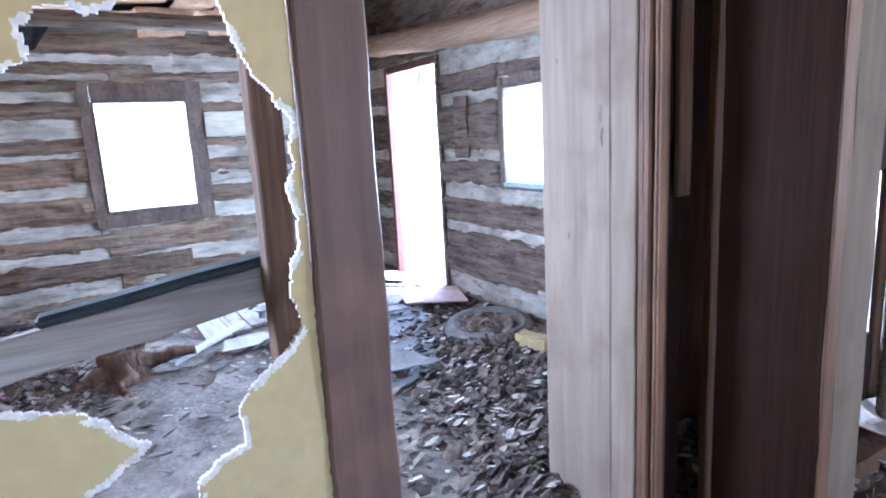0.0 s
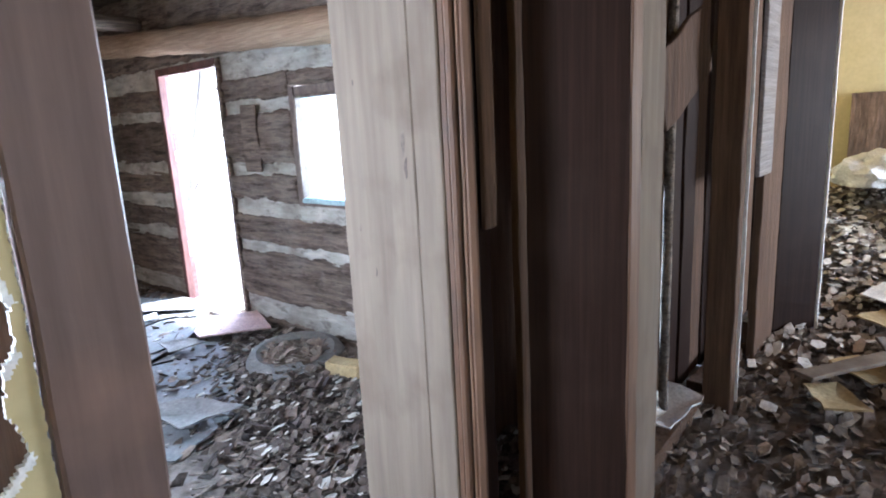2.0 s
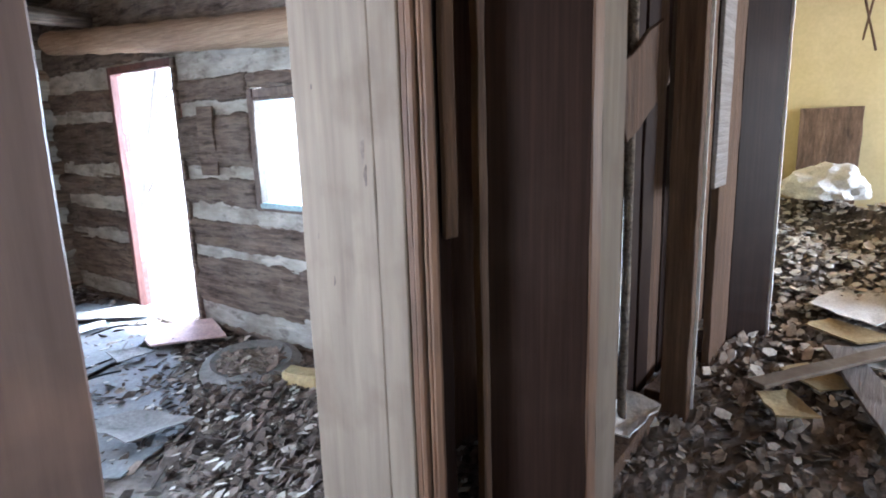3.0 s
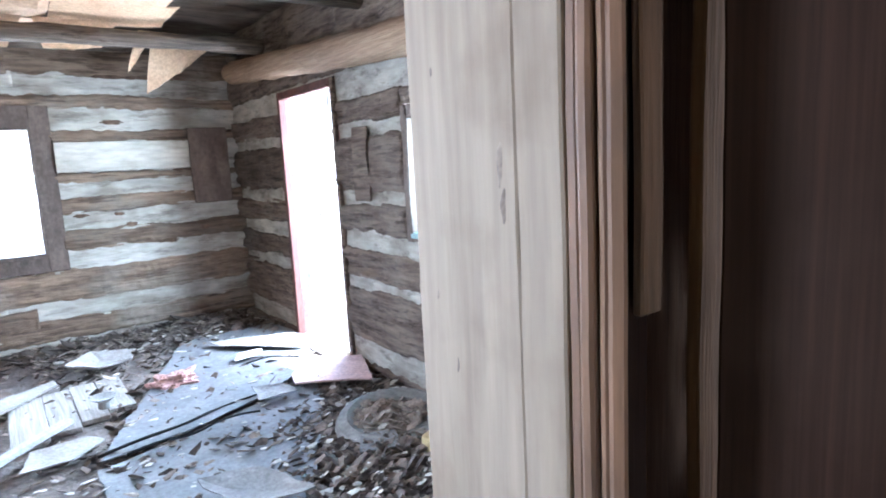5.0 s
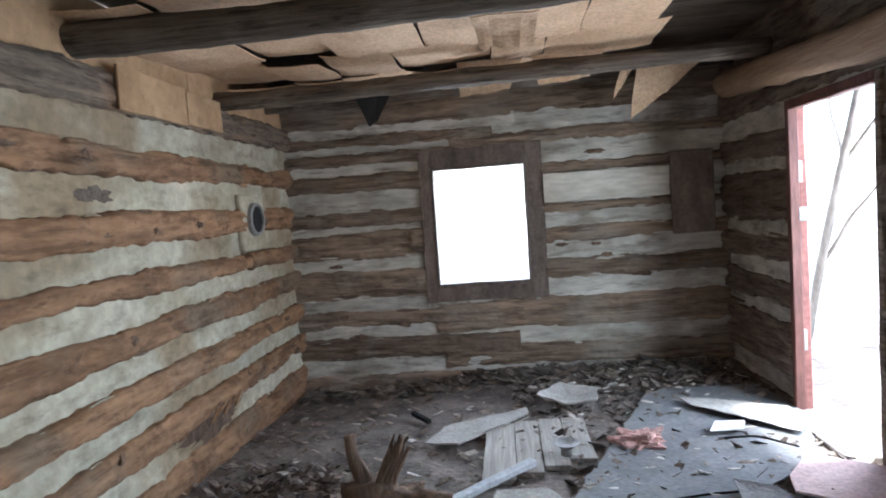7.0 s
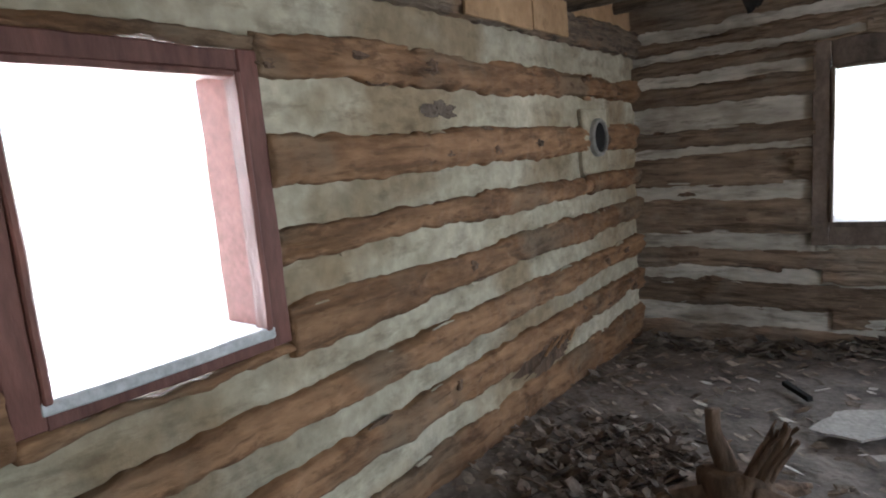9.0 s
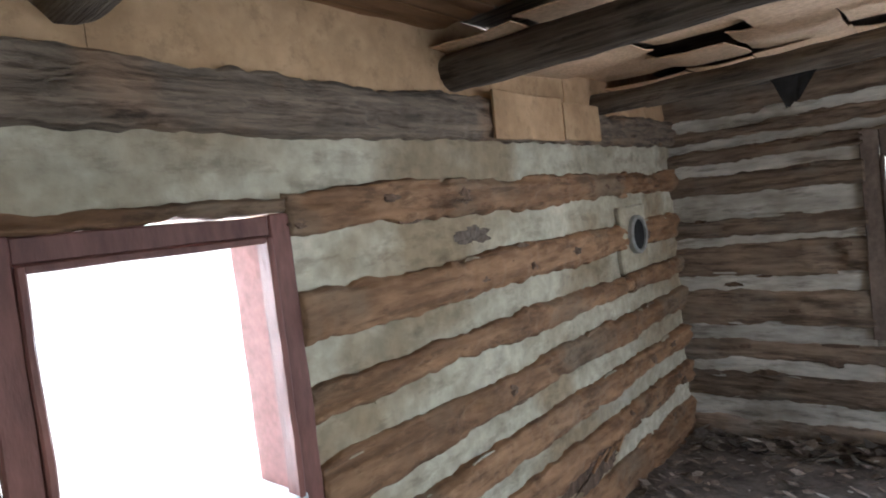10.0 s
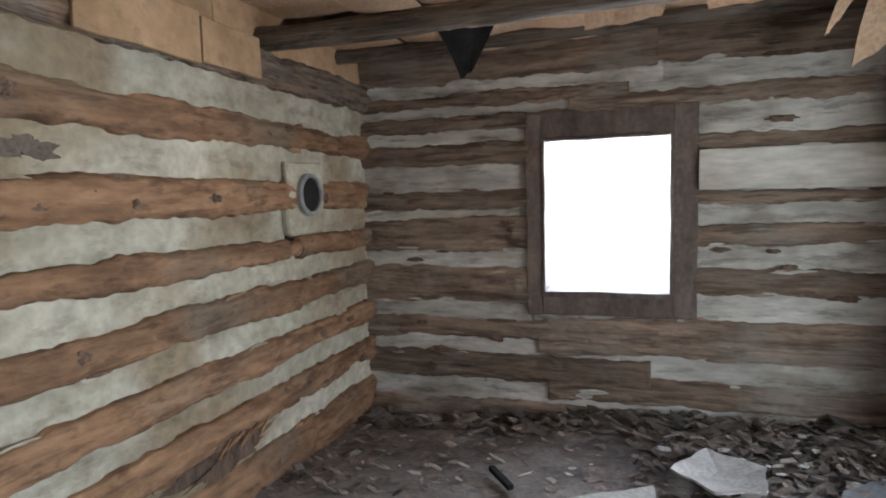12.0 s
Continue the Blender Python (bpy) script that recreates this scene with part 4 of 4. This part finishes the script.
# Thin black rods along the torn linoleum, drawn as its folded edges.
for i in range(3):
    tagged(pole("cable", ((1.50, 4.62), (1.62, 4.54), (2.31, 5.67))[i] + (0.04,), ((2.50, 4.84), (2.32, 4.55), (2.90, 5.32))[i] + (0.06,), 0.009, 0.006, M_MATT_BLACK, None, i * 5, 0.003, 8, 0.03, 0.06), "black folded edge of torn linoleum", "linoleum")

# tyre half buried by the door
tyre = holder("tyre", "dusty worn tyre half buried in leaves", "tyre")
bm = bmesh.new()
prof = [(0.17, 0.02), (0.19, 0.09), (0.25, 0.11), (0.30, 0.09), (0.32, 0.05), (0.32, -0.05), (0.30, -0.09), (0.25, -0.11), (0.19, -0.09), (0.17, -0.02)]
S = 48
vv = [bm.verts.new((r * math.cos(2 * math.pi * k / S), r * math.sin(2 * math.pi * k / S), h)) for k in range(S) for r, h in prof]
P = len(prof)
for k in range(S):
    for j in range(P):
        bm.faces.new((vv[k * P + j], vv[k * P + (j + 1) % P], vv[((k + 1) % S) * P + (j + 1) % P], vv[((k + 1) % S) * P + j]))
bmesh.ops.recalc_face_normals(bm, faces=bm.faces[:])
bm.transform(pose(2.85, 3.95, -0.015, 5, -4, 0))
part("tread", bm, M_RUBBER, tyre)

# crumpled insulation on the linoleum
bm = bmesh.new()
bmesh.ops.create_icosphere(bm, subdivisions=4, radius=0.11)
for p in bm.verts:
    k = 1 + 0.5 * nz(p.co.x, p.co.y, p.co.z, 14) + 0.5 * nz(p.co.x, p.co.y, p.co.z, 30)
    p.co = Vector((p.co.x * k * 1.3, p.co.y * k, max(-0.01, p.co.z * k * 0.6)))
bm.transform(pose(2.09, 5.50, 0.04))
tagged(part("insulation_clump", bm, M_INSUL, None), "clump of pink fibre insulation on the linoleum", "insulation")

# small tin cup lying on the planks
cup = holder("tin_cup", "small dull metal dish on a dark base", "dish")
bm = bmesh.new()
prof = [(0.0, 0.05), (0.03, 0.05), (0.075, 0.075), (0.08, 0.075), (0.035, 0.042), (0.035, 0.0), (0.0, 0.0)]
vv = [[bm.verts.new((r * math.cos(2 * math.pi * k / 24), r * math.sin(2 * math.pi * k / 24), h)) for k in range(24)] for r, h in prof[1:-1]]
for j in range(len(vv) - 1):
    for k in range(24):
        bm.faces.new((vv[j][k], vv[j][(k + 1) % 24], vv[j + 1][(k + 1) % 24], vv[j + 1][k]))
bm.faces.new(vv[0])
bm.transform(pose(1.63, 5.35, 0.036))
part("bowl", bm, M_METAL, cup)

# broken root stump
stump = holder("root_stump", "broken tree stump with splintered upright roots", "stump")
pole("trunk", (0.60, 4.76, -0.03), (0.60, 4.78, 0.17), 0.15, 0.09, M_STUMP, stump, 1, 0.06, 18, 0.015)
pole("root", (0.57, 4.78, 0.08), (0.505, 4.79, 0.41), 0.055, 0.030, M_STUMP, stump, 3, 0.02, 12, 0.015, 0.02)
sp = random.Random(12)
for i in range(24):
    k = i / 23
    bx, tx = 0.61 + 0.06 * k, 0.70 + 0.10 * k
    pole("splinter", (bx, 4.75 + 0.05 * sp.random(), 0.10), (tx + sp.uniform(-0.02, 0.02), 4.78 + 0.06 * sp.random(), 0.26 + 0.15 * (1 - abs(k - 0.65)) * sp.uniform(0.6, 1.1)), 0.024, 0.005, M_STUMP, stump, i + 5, 0.012, 7, 0.02, 0.02)
for i, (p, q, r) in enumerate((((0.68, 4.74, 0.08), (1.02, 4.70, 0.10), 0.06), ((0.50, 4.74, 0.05), (0.22, 4.66, 0.01), 0.055), ((0.60, 4.70, 0.05), (0.58, 4.42, 0.01), 0.06), ((0.63, 4.84, 0.05), (0.82, 5.06, 0.01), 0.05))):
    pole("root", p, q, r, r * 0.3, M_STUMP, stump, i + 23, 0.035, 10, 0.02, 0.05)

# ---- tree outside the door ----
tree = holder("tree", "slim leaning bare tree outside the doorway", "tree")
pole("trunk", (4.1, 7.86, -0.27), (4.1, 6.55, 3.1), 0.04, 0.025, M_BARK, tree, 2, 0.006, 10, 0.06, 0.05)
for a, b, r in (((4.1, 7.45, 0.85), (4.25, 6.6, 1.7), 0.018), ((4.1, 7.1, 1.7), (4.3, 6.3, 2.3), 0.018), ((4.1, 7.2, 1.5), (4.3, 7.6, 2.6), 0.016)):
    pole("limb", a, b, r, r * 0.4, M_BARK, tree, r * 90, 0.003, 8, 0.06, 0.08)

# ---- rubble ----
def chips(name, label, n, region, size, material, seed, flat=0.35, on=0.0, weight=None):
    rg = random.Random(seed)
    verts, faces = [], []
    made = 0
    while made < n:
        x, y = rg.uniform(region[0], region[1]), rg.uniform(region[2], region[3])
        if weight and rg.random() > weight(x, y):
            continue
        made += 1
        s = size * rg.uniform(0.3, 1.0) ** 1.5 * 1.4
        k = rg.choice((4, 5, 5, 6))
        stretch = rg.uniform(0.8, 1.8)
        a0 = rg.random() * 6.28
        tx, ty = rg.uniform(-flat, flat), rg.uniform(-flat, flat)
        h = s * rg.uniform(0.03, 0.18)
        zb = floor_z(x, y) + on + rg.uniform(0, 0.03)
        b = len(verts)
        for lay in (0, 1):
            for i in range(k):
                a = a0 + 6.283 * i / k
                r = s * rg.uniform(0.55, 1.0)
                px, py = r * math.cos(a) * stretch, r * math.sin(a) * 0.7
                verts.append((x + px, y + py, zb + px * tx + py * ty + lay * h))
        faces.append(tuple(b + k + i for i in range(k)))
        faces.append(tuple(b + i for i in range(k - 1, -1, -1)))
        for i in range(k):
            j = (i + 1) % k
            faces.append((b + i, b + j, b + k + j, b + k + i))
    return tagged(obj(name, verts, faces, material), label, "rubble", kind="stuff")


def leafy(x, y):
    g = math.exp(-((x - 2.55) ** 2 / 0.9 + (y - 3.1) ** 2 / 1.3)) * min(1, max(0.0, (x - 1.95 - (y - 3.5) * 0.42) / 0.3))
    return min(1, 0.06 + g + 0.35 * math.exp(-((x - 2.4) ** 2 / 0.6 + (y - 6.7) ** 2 / 0.05)))


def edges_of_room(x, y):
    d = min(x + 0.6, 3.23 - x, 7.2 - y)
    return 0.22 + 0.7 * math.exp(-max(0, d) / 0.25)


chips("dry_leaf_litter", "heap of dry brown leaves and litter", 8500, (1.3, 3.2, 1.6, 7.15), 0.036, M_LEAF, 1, 0.9, 0.0, leafy)
chips("leaves_in_tyre", "dry leaves filling the half-buried tyre", 420, (2.58, 3.12, 3.68, 4.22), 0.04, M_LEAF, 31, 0.9, 0.05, lambda x, y: 1.0 if (x - 2.85) ** 2 + (y - 3.95) ** 2 < 0.045 else 0.0)
chips("leaf_drift", "dry leaves drifted against the tyre", 500, (2.3, 3.1, 3.3, 4.0), 0.038, M_LEAF, 32, 0.9, 0.02, lambda x, y: math.exp(-((x - 2.75) ** 2 / 0.06 + (y - 3.66) ** 2 / 0.015)))
chips("floor_rubble", "dark broken rubble covering the floor", 3600, (-0.55, 3.18, 1.5, 7.15), 0.03, M_CHIPS, 2, 0.6, 0.0, edges_of_room)
chips("plaster_crumbs", "pale plaster crumbs scattered on the floor", 700, (-0.5, 3.15, 1.5, 7.1), 0.028, M_CHIPS_LIGHT, 3, 0.4, 0.02, leafy)
chips("plaster_crumbs", "pale plaster crumbs over the linoleum", 160, (1.4, 3.1, 3.4, 6.6), 0.022, M_CHIPS_LIGHT, 4, 0.2, 0.03)
chips("wall_foot_rubble", "rubble heaped along the wall foot", 700, (-0.55, 3.1, 6.8, 7.15), 0.06, M_CHIPS, 5, 0.7, 0.0)
chips("far_room_rubble", "broken plaster and wood rubble in the far room", 9000, (2.4, 8.3, -1.2, 1.75), 0.042, M_CHIPS, 6, 0.7, 0.0)
chips("far_room_plaster", "pale plaster pieces in the far room", 2600, (3.2, 8.3, -1.2, 1.75), 0.055, M_CHIPS_LIGHT, 7, 0.35, 0.02, lambda x, y: min(1.0, max(0.04, (x - 3.4) / 2.6)))
lying("torn_paper", "crumpled white paper between the studs", "paper", ((3.05, 1.60), (3.45, 1.58), (3.48, 1.76), (3.08, 1.78)), 0.09, M_GYPSUM, seed=31, curl=0.12)
bm = bmesh.new()
bmesh.ops.create_icosphere(bm, subdivisions=4, radius=0.3)
for p in bm.verts:
    k = 1 + 0.25 * nz(p.co.x, p.co.y, p.co.z, 4) + 0.2 * nz(p.co.x, p.co.y, p.co.z, 11)
    p.co = Vector((p.co.x * k, p.co.y * k * 1.2, max(-0.1, p.co.z * k * 0.8)))
bm.transform(pose(7.75, 1.22, 0.78))
tagged(part("fallen_insulation", bm, M_GYPSUM, None), "white heap of fallen insulation", "insulation")

# ---- wear on the log walls ----
def blob(name, label, category, c, r, material, sub=4, rough=0.35, seed=0, parent=None):
    bm = bmesh.new()
    bmesh.ops.create_icosphere(bm, subdivisions=sub, radius=1)
    for p in bm.verts:
        k = 1 + rough * nz(p.co.x + seed, p.co.y, p.co.z, 1.7) + 0.6 * rough * nz(p.co.x + seed, p.co.y, p.co.z, 5)
        p.co = Vector((c[0] + p.co.x * k * r[0], c[1] + p.co.y * k * r[1], c[2] + p.co.z * k * r[2]))
    ob = part(name, bm, material, parent)
    return tagged(ob, label, category) if not parent else ob


rg = random.Random(8)
blob("broken_chinking", "", "", (-0.6, 4.62, 1.705), (0.012, 0.12, 0.045), M_KNOT, rough=0.7, seed=6, parent=wall_west)
blob("broken_chinking", "", "", (-0.585, 5.5, 0.26), (0.012, 0.25, 0.06), M_STUMP, rough=1.2, seed=5, parent=wall_west)
def flake(axis, u, z, face, out, w, h, material, parent, seed):
    """A chipped scale of plaster or bark standing a little off the wall, with a ragged outline."""
    n = 11
    pts = []
    for k in range(n):
        a = 6.283 * k / n
        r = 1 + 0.45 * nz(k * 1.7, seed, 3.1, 1.3)
        pts.append((u + w * r * math.cos(a), z + h * r * math.sin(a)))
    verts = []
    for lay in (0, 1):
        for k, (a, b) in enumerate(pts):
            d = 0.012 + lay * 0.008 + 0.008 * nz(a * 9, b * 9, seed)
            verts.append((a, face + out * d, b) if axis == "x" else (face + out * d, a, b))
    faces = [tuple(range(n)), tuple(range(2 * n - 1, n - 1, -1))] + [(k, (k + 1) % n, n + (k + 1) % n, n + k) for k in range(n)]
    obj("flake", verts, faces, material, parent)


for i in range(46):
    row = rg.choice(W_CH)
    edge = rg.choice((row[0] + 0.012, row[1] - 0.012))
    flake("y", rg.uniform(3.75, 7.0), edge + rg.uniform(-0.012, 0.012), -0.592, 1, rg.uniform(0.02, 0.09), rg.uniform(0.008, 0.022), rg.choice((M_CHINK, M_CHINK, M_STUMP, M_LOG_W)), wall_west, i * 2.7)
for i in range(50):
    left = rg.random() < 0.45
    row = rg.choice(NL_CH if left else NR_CH)
    edge = rg.choice((row[0] + 0.01, row[1] - 0.01))
    flake("x", rg.uniform(-0.45, 0.5) if left else rg.uniform(1.75, 3.05), edge + rg.uniform(-0.01, 0.01), 7.19, -1, rg.uniform(0.03, 0.13), rg.uniform(0.006, 0.018), rg.choice((M_CHINK_N, M_STUMP, M_LOG_N)), wall_north, 90 + i * 2.7)
blob("rotten_hollow", "", "", (-0.556, 5.55, 0.33), (0.010, 0.2, 0.04), M_STUMP, 4, 0.8, 3.0, wall_west)
for k in range(7):
    y0 = 5.38 + k * 0.055
    pole("splinter", (-0.545, y0, 0.29 + 0.015 * (k % 3)), (-0.525, y0 + 0.07, 0.37 - 0.012 * (k % 2)), 0.010, 0.004, M_LOG_W, wall_west, k, 0.004, 6, 0.02)
for i in range(26):
    blob("knot", "", "", (-0.56, rg.uniform(3.6, 7.0), rg.choice((1.88, 1.53, 1.23, 0.95, 0.67, 0.38)) + rg.uniform(-0.05, 0.05)), (0.018, rg.uniform(0.02, 0.05), rg.uniform(0.015, 0.03)), M_STUMP, 3, 0.6, i * 3.1, wall_west)
for i in range(14):
    blob("knot", "", "", (rg.choice((rg.uniform(-0.4, 0.5), rg.uniform(1.8, 3.0))), 7.165, rg.uniform(0.1, 2.3)), (rg.uniform(0.03, 0.08), 0.015, rg.uniform(0.012, 0.025)), M_STUMP, 3, 0.6, i * 2.3, wall_north)
chips("litter_clump", "brown leaf litter heaped by the wall", 1400, (-0.5, 0.5, 4.3, 5.4), 0.035, M_LEAF, 21, 0.9, 0.0, lambda x, y: math.exp(-((x - 0.1) ** 2 / 0.08 + (y - 4.8) ** 2 / 0.15)))
